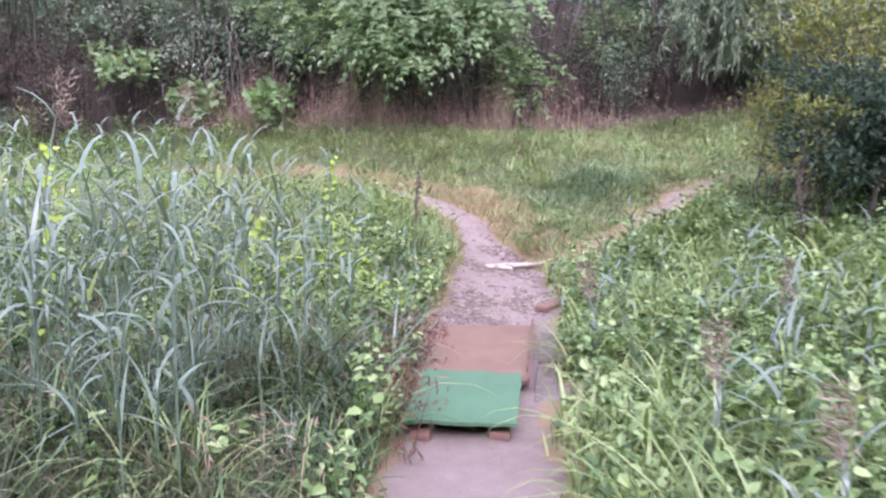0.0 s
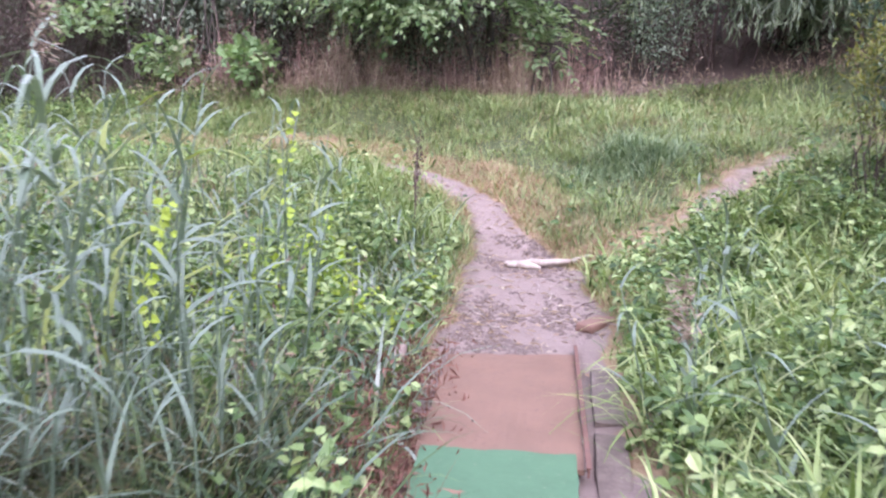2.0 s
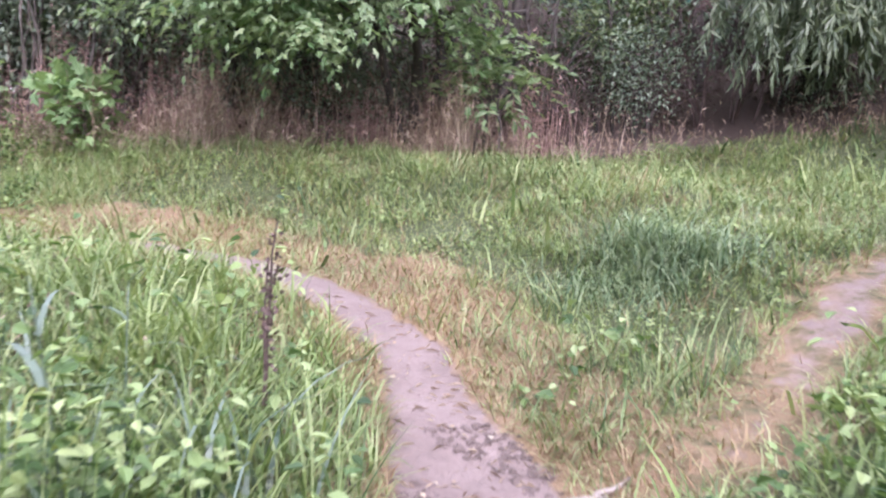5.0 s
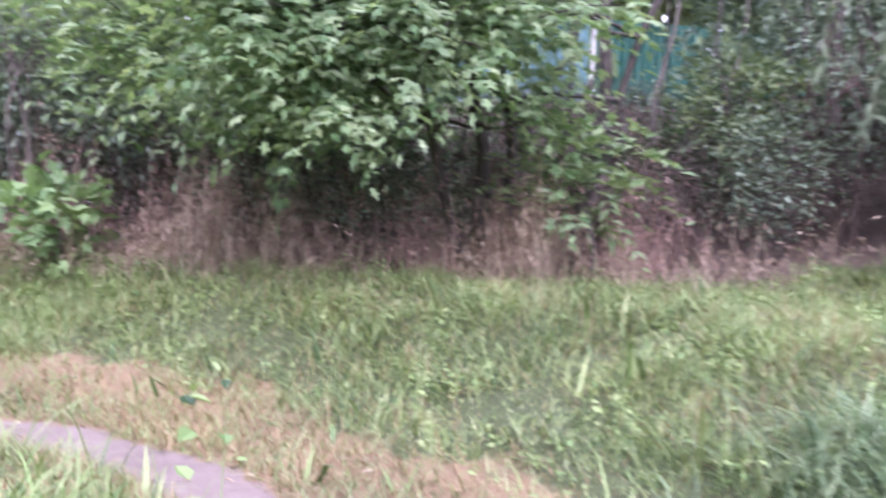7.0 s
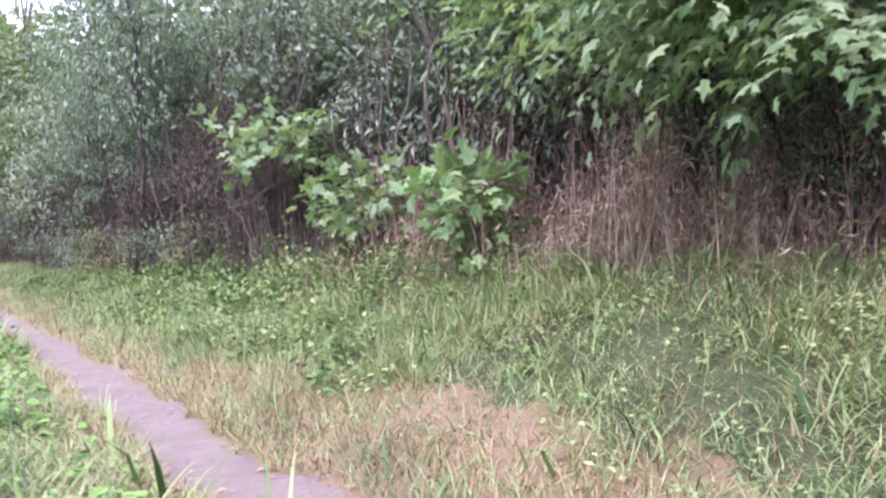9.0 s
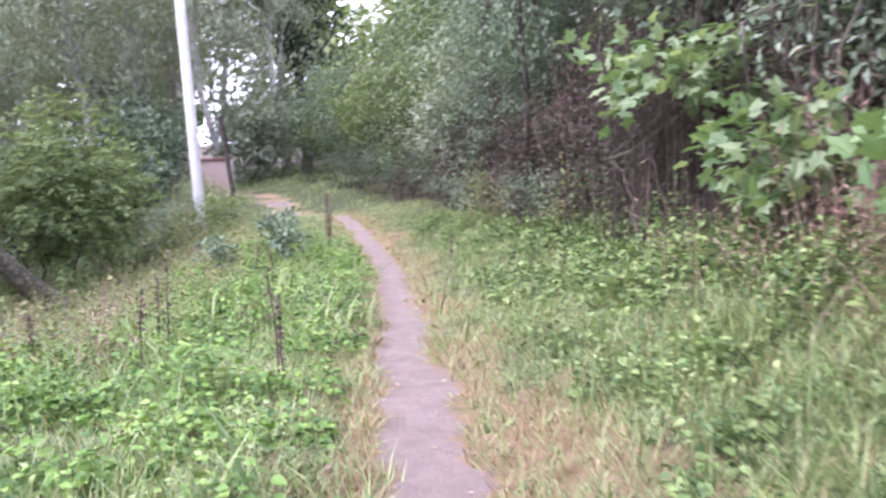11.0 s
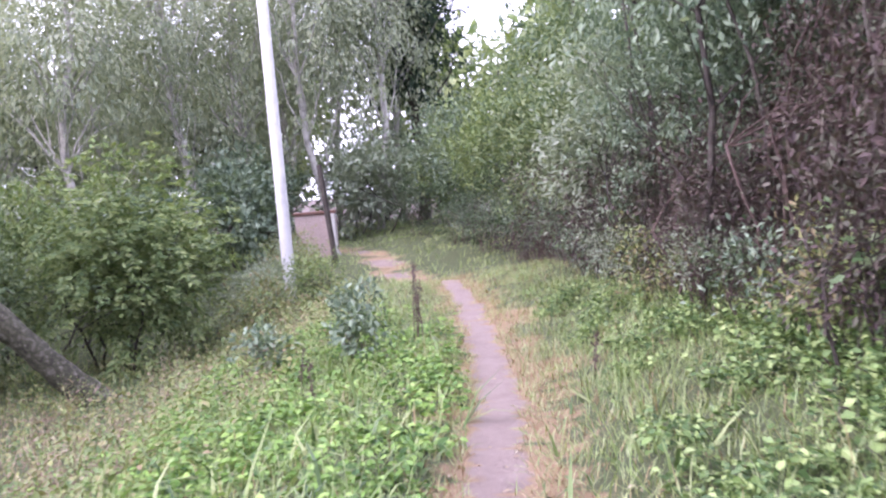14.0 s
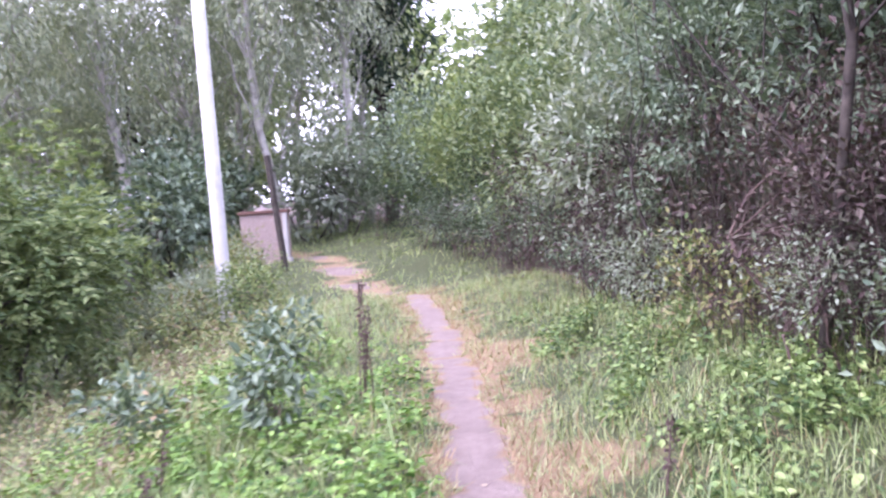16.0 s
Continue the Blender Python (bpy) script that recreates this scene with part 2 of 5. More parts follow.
CONCRETE = worn_paint("pale_concrete", (0.66, 0.65, 0.67), (0.5, 0.49, 0.5), 0.8)
FENCE_GREEN = worn_paint("green_painted_steel", (0.022, 0.12, 0.095), (0.04, 0.12, 0.10), 0.5)
FENCE_BLUE = worn_paint("blue_green_painted_steel", (0.12, 0.24, 0.27), (0.16, 0.24, 0.25), 0.5)
GREY_PAINT = worn_paint("weathered_white_paint", (0.42, 0.41, 0.41), (0.3, 0.29, 0.28), 0.8)
BRICK_RED = worn_paint("faded_red_sheet", (0.33, 0.25, 0.235), (0.44, 0.39, 0.375), 0.85, 0.52)


# ---- mesh helpers ----
def mesh_of(name, verts, faces, material, smooth=False):
    """A mesh from an (n, 3) array and faces of one length, (m, k)."""
    verts, faces = np.asarray(verts, np.float32), np.asarray(faces, np.int32)
    me = bpy.data.meshes.new(name)
    me.vertices.add(len(verts))
    me.vertices.foreach_set("co", verts.ravel())
    k = faces.shape[1]
    me.loops.add(faces.size)
    me.loops.foreach_set("vertex_index", faces.ravel())
    me.polygons.add(len(faces))
    me.polygons.foreach_set("loop_start", np.arange(0, faces.size, k, dtype=np.int32))
    me.polygons.foreach_set("use_smooth", np.full(len(faces), smooth))
    me.materials.append(material)
    me.update(calc_edges=True)
    return me


def part(name, mesh, parent, label=""):
    ob = new(name, mesh)
    ob.parent = parent
    return tagged(ob, label)


def part_bm(name, bm, material, parent=None, label="", smooth=False):
    me = bpy.data.meshes.new(name)
    bm.to_mesh(me)
    bm.free()
    me.materials.append(material)
    if smooth:
        me.polygons.foreach_set("use_smooth", np.full(len(me.polygons), True))
    ob = new(name, me)
    ob.parent = parent
    return tagged(ob, label)


def stack(pieces):
    """Joins (verts, faces) pairs into one pair."""
    vs, fs, n = [], [], 0
    for v, f in pieces:
        vs.append(v)
        fs.append(np.asarray(f) + n)
        n += len(v)
    return np.concatenate(vs), np.concatenate(fs)


def unit(a):
    return a / np.maximum(np.linalg.norm(a, axis=-1, keepdims=True), 1e-9)


LEAF_FULL = (np.array([(0, 0, 0), (0.28, 0.42, 0.10), (0.62, 0.40, 0.06), (1, 0, -0.12), (0.62, -0.40, 0.06), (0.28, -0.42, 0.10), (0.5, 0, -0.02)]),
             np.array([(0, 6, 1), (1, 6, 2), (2, 6, 3), (3, 6, 4), (4, 6, 5), (5, 6, 0)]))
LEAF_MID = (np.array([(0, 0, 0), (0.3, 0.45, 0.10), (0.7, 0.33, 0.05), (1, 0, -0.12), (0.7, -0.33, 0.05), (0.3, -0.45, 0.10)]), np.array([(0, 3, 2), (0, 2, 1), (0, 5, 4), (0, 4, 3)]))
LEAF_LOBED = (np.array([(0, 0, 0), (0.12, 0.30, 0.03), (0.34, 0.22, 0.04), (0.52, 0.52, 0.0), (0.64, 0.20, 0.03), (1, 0, -0.10), (0.64, -0.20, 0.03), (0.52, -0.52, 0.0), (0.34, -0.22, 0.04), (0.12, -0.30, 0.03)]),
              np.array([(0, 2, 1), (0, 4, 2), (2, 4, 3), (0, 5, 4), (0, 6, 5), (0, 8, 6), (8, 7, 6), (0, 9, 8)]))
LEAF_SMALL = (np.array([(0, 0, 0), (0.45, 0.45, 0.09), (1, 0, -0.05), (0.45, -0.45, 0.09)]), np.array([(0, 2, 1), (0, 3, 2)]))


def leaves(at, way, up, length, width, shape=LEAF_SMALL):
    """One leaf at each place: it points along way and faces up."""
    way = unit(way)
    side = unit(np.cross(up, way))
    up = np.cross(way, side)
    n = len(at)
    length, width = np.broadcast_to(length, n), np.broadcast_to(width, n)
    t, f = shape
    v = (at[:, None] + way[:, None] * (t[:, 0] * length[:, None])[..., None] + side[:, None] * (t[:, 1] * width[:, None])[..., None]
         + up[:, None] * (t[:, 2] * length[:, None])[..., None])
    faces = f[None] + (np.arange(n) * len(t))[:, None, None]
    return v.reshape(-1, 3), faces.reshape(-1, f.shape[1])


def blades(at, turn, lean, length, width, bend=0.9, steps=3):
    """Tapered grass blades that lean and droop: triangles."""
    n = len(at)
    turn, lean, length, width, bend = (np.broadcast_to(a, n).astype(float) for a in (turn, lean, length, width, bend))
    h = np.stack([np.cos(turn), np.sin(turn)], -1)
    s = np.stack([-h[:, 1], h[:, 0], np.zeros(n)], -1)
    p, ang, rows = at.astype(float).copy(), lean.copy(), []
    for i in range(steps + 1):
        w = width * (1 - (i / steps) ** 1.6) * 0.5
        if i < steps:
            rows += [p - s * w[:, None], p + s * w[:, None]]
        else:
            rows += [p.copy()]
        p = p + np.concatenate([h * np.sin(ang)[:, None], np.cos(ang)[:, None]], -1) * (length / steps)[:, None]
        ang = ang + bend / steps
    v = np.stack(rows, 1)
    f = []
    for i in range(steps - 1):
        a = 2 * i
        f += [(a, a + 1, a + 3), (a, a + 3, a + 2)]
    a = 2 * (steps - 1)
    f += [(a, a + 1, a + 2)]
    faces = np.array(f)[None] + (np.arange(n) * v.shape[1])[:, None, None]
    return v.reshape(-1, 3), faces.reshape(-1, 3)


def tube(points, radii, sides=7):
    """A tapered round limb along points: quads turned into triangles."""
    points = np.asarray(points, float)
    d = unit(np.gradient(points, axis=0))
    ref = np.array((0.31, 0.2, 0.93)) if abs(d[0, 2]) < 0.8 else np.array((0.95, 0.3, 0.05))
    a = unit(np.cross(d, ref))
    b = np.cross(d, a)
    th = np.arange(sides) / sides * 2 * math.pi
    ring = a[:, None] * np.cos(th)[None, :, None] + b[:, None] * np.sin(th)[None, :, None]
    v = points[:, None] + ring * np.asarray(radii, float)[:, None, None]
    f = []
    for i in range(len(points) - 1):
        for j in range(sides):
            k = (j + 1) % sides
            p, q, r, s = i * sides + j, i * sides + k, (i + 1) * sides + k, (i + 1) * sides + j
            f += [(p, q, r), (p, r, s)]
    top = (len(points) - 1) * sides
    f += [(top, top + j, top + j + 1) for j in range(1, sides - 1)]
    return v.reshape(-1, 3), np.array(f)


def wander(start, end, sag=0.1, n=7):
    """A crooked line from start to end."""
    start, end = np.asarray(start, float), np.asarray(end, float)
    t = np.linspace(0, 1, n)[:, None]
    size = np.linalg.norm(end - start)
    kink = np.cumsum(rng.normal(0, 1, (n, 3)), 0)
    kink -= kink[0] + (kink[-1] - kink[0]) * t
    return start + (end - start) * t + kink * size * sag * 0.35


def lump(name, verts_shift, bm):
    for v in bm.verts:
        v.co += Vector(noise.noise_vector(v.co * 9)) * verts_shift
    return bm


def box_bm(sx, sy, sz, bevel=0.008, z0=0.0):
    bm = bmesh.new()
    bmesh.ops.create_cube(bm, size=1)
    for v in bm.verts:
        v.co = Vector((v.co.x * sx, v.co.y * sy, (v.co.z + 0.5) * sz + z0))
    bmesh.ops.bevel(bm, geom=bm.edges[:], offset=bevel, segments=2, affect="EDGES", profile=0.6)
    return bm


# ---- the lie of the land: a trail with banks to its sides ----
TRAIL = [(-1.2, -6, 0.12), (-0.6, -3, 0.1), (0.05, 0, 0.06), (0.85, 2.7, -0.03), (1.4, 4.6, -0.05), (1.85, 5.8, -0.09), (2.1, 6.3, -0.02), (2.42, 7.35, 0.07),
         (2.5, 8.2, 0.19), (2.32, 9.15, 0.4), (1.84, 10.05, 0.45), (1.2, 10.7, 0.45), (0.1, 11.45, 0.4), (-0.7, 12.2, 0.36), (-2.4, 13.65, 0.28),
         (-5.0, 15.9, 0.12), (-7.1, 17.55, 0.02), (-10.3, 19.8, 0.0), (-12.5, 21.15, 0.02), (-14.3, 21.9, -0.2), (-16.6, 22.7, -0.22), (-19, 23.6, 0.08), (-25, 25, 0.1), (-38, 29, 0.1)]
SIDE_TRAIL = [(2.5, 7.5), (3.1, 7.32), (3.6, 7.45), (4.4, 8.0), (5.7, 8.6), (8.5, 9.3), (14, 10)]


def smooth_line(pts, per=14):
    p = np.asarray(pts, float)
    p = np.concatenate([[2 * p[0] - p[1]], p, [2 * p[-1] - p[-2]]])
    out = []
    for i in range(1, len(p) - 2):
        for t in np.arange(per) / per:
            a, b, c, d = p[i - 1:i + 3]
            out.append(0.5 * (2 * b + (c - a) * t + (2 * a - 5 * b + 4 * c - d) * t * t + (3 * b - a - 3 * c + d) * t ** 3))
    return np.array(out)


def step(a, b, x):
    t = np.clip((x - a) / (b - a), 0, 1)
    return t * t * (3 - 2 * t)


def ripple(x, y, size, seed=0):
    """Smooth waves without a pattern, about -1 to 1."""
    g = np.random.default_rng(seed)
    out = 0
    for k in range(7):
        a, f, ph = g.uniform(0, 6.28), g.uniform(0.6, 1.9), g.uniform(0, 6.28)
        out = out + np.sin((x * np.cos(a) + y * np.sin(a)) * 6.28 / size * f + ph)
    return out / 3.2


LINE = smooth_line(TRAIL)
SIDE = smooth_line(SIDE_TRAIL)
TAN = unit(np.gradient(LINE[:, :2], axis=0))
LATE = step(-1.0, -4.5, LINE[:, 0])
EARLY = 1 - step(6.6, 8.6, LINE[:, 1] + np.maximum(0, -LINE[:, 0]) * 3)
BANK = 0.7 - 0.35 * EARLY - 0.1 * LATE - 0.3 * step(-6, -11, LINE[:, 0])
WIDTH = 0.14 + 0.19 * EARLY - 0.02 * LATE + 0.05 * np.exp(-((LINE[:, 1] - 6.9) / 0.9) ** 2) * EARLY
X0, Y0, CELL, NX, NY = -46.0, -10.0, 0.1, 720, 560


# patches of flattened straw: x, y and their two half widths
BALD = [(0.45, 11.8, 0.75, 0.38), (-0.4, 12.35, 0.45, 0.35), (1.9, 10.95, 0.6, 0.35), (2.8, 9.5, 0.4, 0.5), (-3.2, 14.95, 0.32, 0.3), (-2.15, 13.95, 0.3, 0.28), (-8.4, 19.1, 0.9, 0.45), (-6.0, 17.25, 0.6, 0.35)]


def belt_way(x, y):
    """Metres behind the front of the tree belt (minus: before it)."""
    f = np.interp(x, [-30, -20, -12, -7.3, -3.6, -2.3, 0.5, 2.3, 4.2, 9, 20], [31, 27, 22.4, 19.7, 16.9, 15.4, 14.0, 13.0, 12.4, 11.6, 10.5])
    return y - f


def survey(x, y):
    """Height, signed way from the trail (right of it is plus), soil and straw at places."""
    d2 = (x[:, None] - LINE[None, :, 0]) ** 2 + (y[:, None] - LINE[None, :, 1]) ** 2
    i = d2.argmin(1)
    d = np.sqrt(d2[np.arange(len(x)), i])
    side = np.sign((x - LINE[i, 0]) * TAN[i, 1] - (y - LINE[i, 1]) * TAN[i, 0])
    w = 1 / (d2 + 0.15) ** 2
    w /= w.sum(1, keepdims=True)
    z, bank, late = w @ LINE[:, 2], w @ BANK, w @ LATE
    sd = d * side
    z = z + 3.9 * step(-3.0, 2.0, x) * (w @ (1 - EARLY)) * step(3.5, 13.0, sd) + bank * step(0.3, 3.2, sd) - late * 1.1 * step(0.6, 5.5, -sd) + 0.05 * step(0.25, 0.7, d)
    z = z + 0.02 * ripple(x, y, 0.9, 1) * step(0.1, 0.6, d) + 0.045 * ripple(x, y, 2.7, 2) * step(0.3, 1.2, d)
    ds = np.sqrt(((x[:, None] - SIDE[None, :, 0]) ** 2 + (y[:, None] - SIDE[None, :, 1]) ** 2).min(1))
    z = z - 0.06 * (1 - step(0.1, 0.45, ds))
    edge = 0.05 * ripple(x, y, 0.55, 3) + 0.03 * ripple(x, y, 0.2, 4)
    strip = 0.13 * (side > 0) * step(3.7, 4.2, y) * (1 - step(6.0, 6.5, y)) * (x > 0)
    soil = 1 - step(-0.05, 0.12, d - WIDTH[i] - strip + edge)
    soil = np.maximum(soil, (0.32 + 0.26 * step(3.6, 4.4, x)) * (1 - step(0.02, 0.26, ds + edge)))
    corner = np.exp(-((x - 0.6) / 2.0) ** 2 - ((y - 11.3) / 1.6) ** 2)
    fork = np.exp(-((x - 2.95) / 0.6) ** 2 - ((y - 8.5) / 0.8) ** 2)
    reach = 0.35 - 0.13 * late + 0.7 * corner * (sd > 0) + 0.12 * (sd > 0) + 0.55 * fork
    straw = 1 - step(0.0, 0.5, d - WIDTH[i] - reach + 0.3 + 3.5 * edge)
    straw = np.maximum(straw, 0.55 * (1 - step(0.2, 0.6, ds + 2 * edge)))
    for px, py, rx, ry in BALD:
        straw = np.maximum(straw, 1.1 * np.exp(-((x - px) / rx) ** 2 - ((y - py) / ry) ** 2) - 0.1 + 2.0 * edge)
    straw = np.clip(straw, 0, 1)
    wood = step(0.1, 0.9, belt_way(x, y) + 4 * edge)
    wood = np.maximum(wood, step(0.5, 0.9, -sd + 3 * edge) * (1 - step(6.0, 7.5, y)) * step(0.6, 1.6, y) * step(-5, -3, x) * (y < 9))
    return np.stack([z, sd, soil, straw, ds, wood], -1)


gx, gy = np.meshgrid(X0 + np.arange(NX) * CELL, Y0 + np.arange(NY) * CELL, indexing="ij")
LAND = np.concatenate([survey(a, b) for a, b in zip(np.array_split(gx.ravel(), 160), np.array_split(gy.ravel(), 160))]).reshape(NX, NY, 6)


def land(x, y):
    u = np.clip((np.asarray(x, float) - X0) / CELL, 0, NX - 1.001)
    v = np.clip((np.asarray(y, float) - Y0) / CELL, 0, NY - 1.001)
    i, j = u.astype(int), v.astype(int)
    a, b = (u - i)[..., None], (v - j)[..., None]
    return (LAND[i, j] * (1 - a) + LAND[i + 1, j] * a) * (1 - b) + (LAND[i, j + 1] * (1 - a) + LAND[i + 1, j + 1] * a) * b


def floor_at(x, y):
    return float(land(np.array([x]), np.array([y]))[0, 0])


def spots(n, x0, x1, y0, y1):
    """Places strewn over a rectangle, with the land there."""
    x = rng.uniform(x0, x1, n) + rng.normal(0, min(0.5, (x1 - x0) / 14), n)
    y = rng.uniform(y0, y1, n) + rng.normal(0, min(0.5, (y1 - y0) / 14), n)
    l = land(x, y)
    return np.stack([x, y, l[:, 0]], -1), l[:, 1], l[:, 2], l[:, 3], l[:, 4]


# the ground sheet
def lines(stops):
    out = []
    for a, b, s in stops:
        out += list(np.arange(a, b, s))
    return np.array(out + [stops[-1][1]])


lx = lines([(-600, -100, 100), (-100, -40, 10), (-40, -12, 0.5), (-12, -3, 0.1), (-3, 5, 0.09), (5, 9, 0.2), (9, 30, 1.5), (30, 100, 10), (100, 600, 100)])
ly = lines([(-600, -100, 100), (-100, -10, 10), (-10, 2, 0.5), (2, 15, 0.09), (15, 22, 0.1), (22, 46, 0.6), (46, 100, 9), (100, 600, 100)])
vx, vy = np.meshgrid(lx, ly, indexing="ij")
gl = np.concatenate([survey(a, b) for a, b in zip(np.array_split(vx.ravel(), 60), np.array_split(vy.ravel(), 60))])
idx = np.arange(vx.size).reshape(vx.shape)
quads = np.stack([idx[:-1, :-1], idx[1:, :-1], idx[1:, 1:], idx[:-1, 1:]], -1).reshape(-1, 4)
gme = mesh_of("ground", np.stack([vx.ravel(), vy.ravel(), gl[:, 0]], -1), quads, SOIL, True)
for nm, col in (("soil", 2), ("straw", 3), ("wood", 5)):
    at = gme.attributes.new(nm, "FLOAT", "POINT")
    at.data.foreach_set("value", gl[:, col].astype(np.float32))
tagged(new("ground", gme), "meadow ground with a trodden bare earth footpath", "ground", kind="structure")


def stuff(name, pieces, material, label, category):
    v, f = stack(pieces) if isinstance(pieces, list) else pieces
    return tagged(new(name, mesh_of(name, v, f, material)), label, category, kind="stuff")


# ---- grass and low growth ----
def turf(n, box, keep, length, width, material, name, label, lean=(0.1, 0.7), bend=(0.4, 1.6), steps=3):
    at, sd, soil, straw, ds = spots(n, *box)
    ok = keep(at, sd, soil, straw, ds) > rng.random(n)
    at = at[ok]
    m = len(at)
    clump = 0.7 + 0.4 * ripple(at[:, 0], at[:, 1], 0.7, 11) + 0.25 * ripple(at[:, 0], at[:, 1], 2.3, 13)
    size = rng.uniform(length[0], length[1], m) * np.clip(clump, 0.35, 1.5)
    v = blades(at - (0, 0, 0.01), rng.uniform(0, 6.283, m), rng.uniform(*lean, m), size, rng.uniform(width[0], width[1], m), rng.uniform(*bend, m), steps)
    return stuff(name, v, material, label, "grass")


def open_meadow(at, sd, soil, straw, ds):
    b = belt_way(at[:, 0], at[:, 1])
    return (soil < 0.3) * (b < 0.4) * (1 - 0.75 * straw)


def dryness(at):
    return np.clip(0.5 + 0.5 * ripple(at[:, 0], at[:, 1], 1.7, 51) + 0.3 * ripple(at[:, 0], at[:, 1], 0.5, 52), 0, 1)


turf(235000, (-3.2, 7.6, 7.0, 14.8), lambda a, sd, so, st, ds: open_meadow(a, sd, so, st, ds) * (ds > 0.15) * (1 - 0.5 * dryness(a)), (0.09, 0.26), (0.0035, 0.008), GRASS, "meadow_grass", "bright green tangled meadow grass beside the footpath", (0.5, 1.5), (0.2, 1.7), 2)
turf(74000, (-3.2, 7, 7.0, 14.8), lambda a, sd, so, st, ds: open_meadow(a, sd, so, st, ds) * (0.2 + 0.8 * dryness(a)), (0.06, 0.24), (0.004, 0.008), STRAW, "dead_meadow_grass", "pale dead grass mixed into the green sward", (0.4, 1.45), (0.0, 1.2), 2)
turf(34000, (-1.5, 7.5, 8.6, 14), lambda a, sd, so, st, ds: (so < 0.2) * (sd > 0.8) * (belt_way(a[:, 0], a[:, 1]) < 0.5) * (1 - st) * np.clip(0.4 + ripple(a[:, 0], a[:, 1], 1.3, 53), 0, 1), (0.2, 0.42), (0.006, 0.012), LUSH, "bank_grass", "tall green grass leaning on the bank", (0.4, 1.3), (0.8, 2.2), 3)


def verge(n, reach, length, width, material, name, label):
    """Trodden grass strewn along both sides of the trail."""
    k = rng.integers(6 * 14, 19 * 14, n)
    off = rng.normal(0, 1, n)
    off = np.sign(off) * (WIDTH[k] - 0.02 + np.abs(off) * reach * (1 + 0.6 * (off > 0)))
    f = rng.normal(0, 0.12, (n, 2))
    x, y = LINE[k, 0] + TAN[k, 1] * off + f[:, 0], LINE[k, 1] - TAN[k, 0] * off + f[:, 1]
    l = land(x, y)
    ok = (l[:, 2] < 0.45) & (rng.random(n) < 0.12 + l[:, 3])
    at = np.stack([x, y, l[:, 0] - 0.005], -1)[ok]
    m = len(at)
    v = blades(at, rng.uniform(0, 6.283, m), rng.uniform(0.5, 1.5, m), rng.uniform(*length, m), rng.uniform(*width, m), rng.uniform(0, 1.0, m), 2)
    return stuff(name, v, material, label, "grass")


verge(58000, 0.3, (0.04, 0.15), (0.004, 0.008), STRAW, "dry_verge_grass", "short straw-coloured trodden grass along the footpath")
verge(36000, 0.35, (0.04, 0.14), (0.004, 0.008), GRASS, "short_verge_grass", "short green grass creeping to the footpath's edge")


def strip_turf(n, first, last, near, far, length, width, material, name, label):
    """Grass strewn evenly along a stretch of the trail, from near to far metres to its sides."""
    k = rng.integers(first, last, n)
    off = rng.uniform(near, far, n) * rng.choice([-1, 1], n)
    f = rng.normal(0, 0.15, (n, 2))
    x, y = LINE[k, 0] + TAN[k, 1] * off + f[:, 0], LINE[k, 1] - TAN[k, 0] * off + f[:, 1]
    l = land(x, y)
    ok = (l[:, 2] < 0.3) & (rng.random(n) > 0.7 * l[:, 3]) & (belt_way(x, y) < 0.5)
    at = np.stack([x, y, l[:, 0] - 0.005], -1)[ok]
    m = len(at)
    size = rng.uniform(*length, m) * np.clip(0.8 + 0.4 * ripple(at[:, 0], at[:, 1], 0.8, 12), 0.35, 1.5)
    v = blades(at, rng.uniform(0, 6.283, m), rng.uniform(0.2, 1.25, m), size, rng.uniform(*width, m), rng.uniform(0.3, 1.6, m), 2)
    return stuff(name, v, material, label, "grass")


strip_turf(70000, 12 * 14, 18 * 14, 0.2, 2.4, (0.08, 0.22), (0.0035, 0.0075), GRASS, "trailside_grass", "soft green grass beside the narrow trail")
strip_turf(15000, 12 * 14, 17 * 14, 0.6, 3.0, (0.15, 0.42), (0.005, 0.010), LIME, "tall_trailside_grass", "tall fresh yellow-green grass beside the narrow trail")
strip_turf(7000, 12 * 14, 18 * 14, 0.3, 2.4, (0.08, 0.3), (0.004, 0.008), STRAW, "dead_trailside_grass", "pale dead grass beside the narrow trail")
turf(35000, (-3.5, 1.9, 1.0, 9.5), lambda a, sd, so, st, ds: (so < 0.25) * (sd < -0.25) * (1 - 0.88 * (1 - step(3.8, 5.2, a[:, 1])) * step(0.4, 0.7, -sd)), (0.15, 0.42), (0.006, 0.013), LUSH, "rank_grass", "rank green grass under the reeds beside the path", (0.1, 1.0), (0.4, 2.0), 3)
turf(28000, (1.0, 6.5, 0.8, 8.2), lambda a, sd, so, st, ds: (so < 0.25) * (sd > 0.28 + 0.19 * (a[:, 1] > 3.6) * (a[:, 1] < 6.3)) * (ds > 0.2), (0.15, 0.42), (0.006, 0.013), LUSH, "bank_side_grass", "long green grass on the bank beside the path", (0.1, 1.1), (0.4, 2.0), 3)
turf(46000, (-30, -12.5, 10, 34), lambda a, sd, so, st, ds: (so < 0.3) + 0 * sd, (0.08, 0.28), (0.009, 0.02), GRASS, "far_grass", "rough green grass where the trail ends", (0.2, 1.1), (0.3, 1.5), 2)
turf(42000, (-16, 16, -8, 16), lambda a, sd, so, st, ds: (so < 0.2) * (belt_way(a[:, 0], a[:, 1]) < 0.3) * np.where((a[:, 0] > -3) & (a[:, 0] < 6.3) & (a[:, 1] > 1.2), 0.12, 1.0), (0.2, 0.5), (0.016, 0.032), LUSH, "rough_meadow", "rough green grass of the surrounding meadow", (0.3, 1.3), (0.3, 1.8), 2)
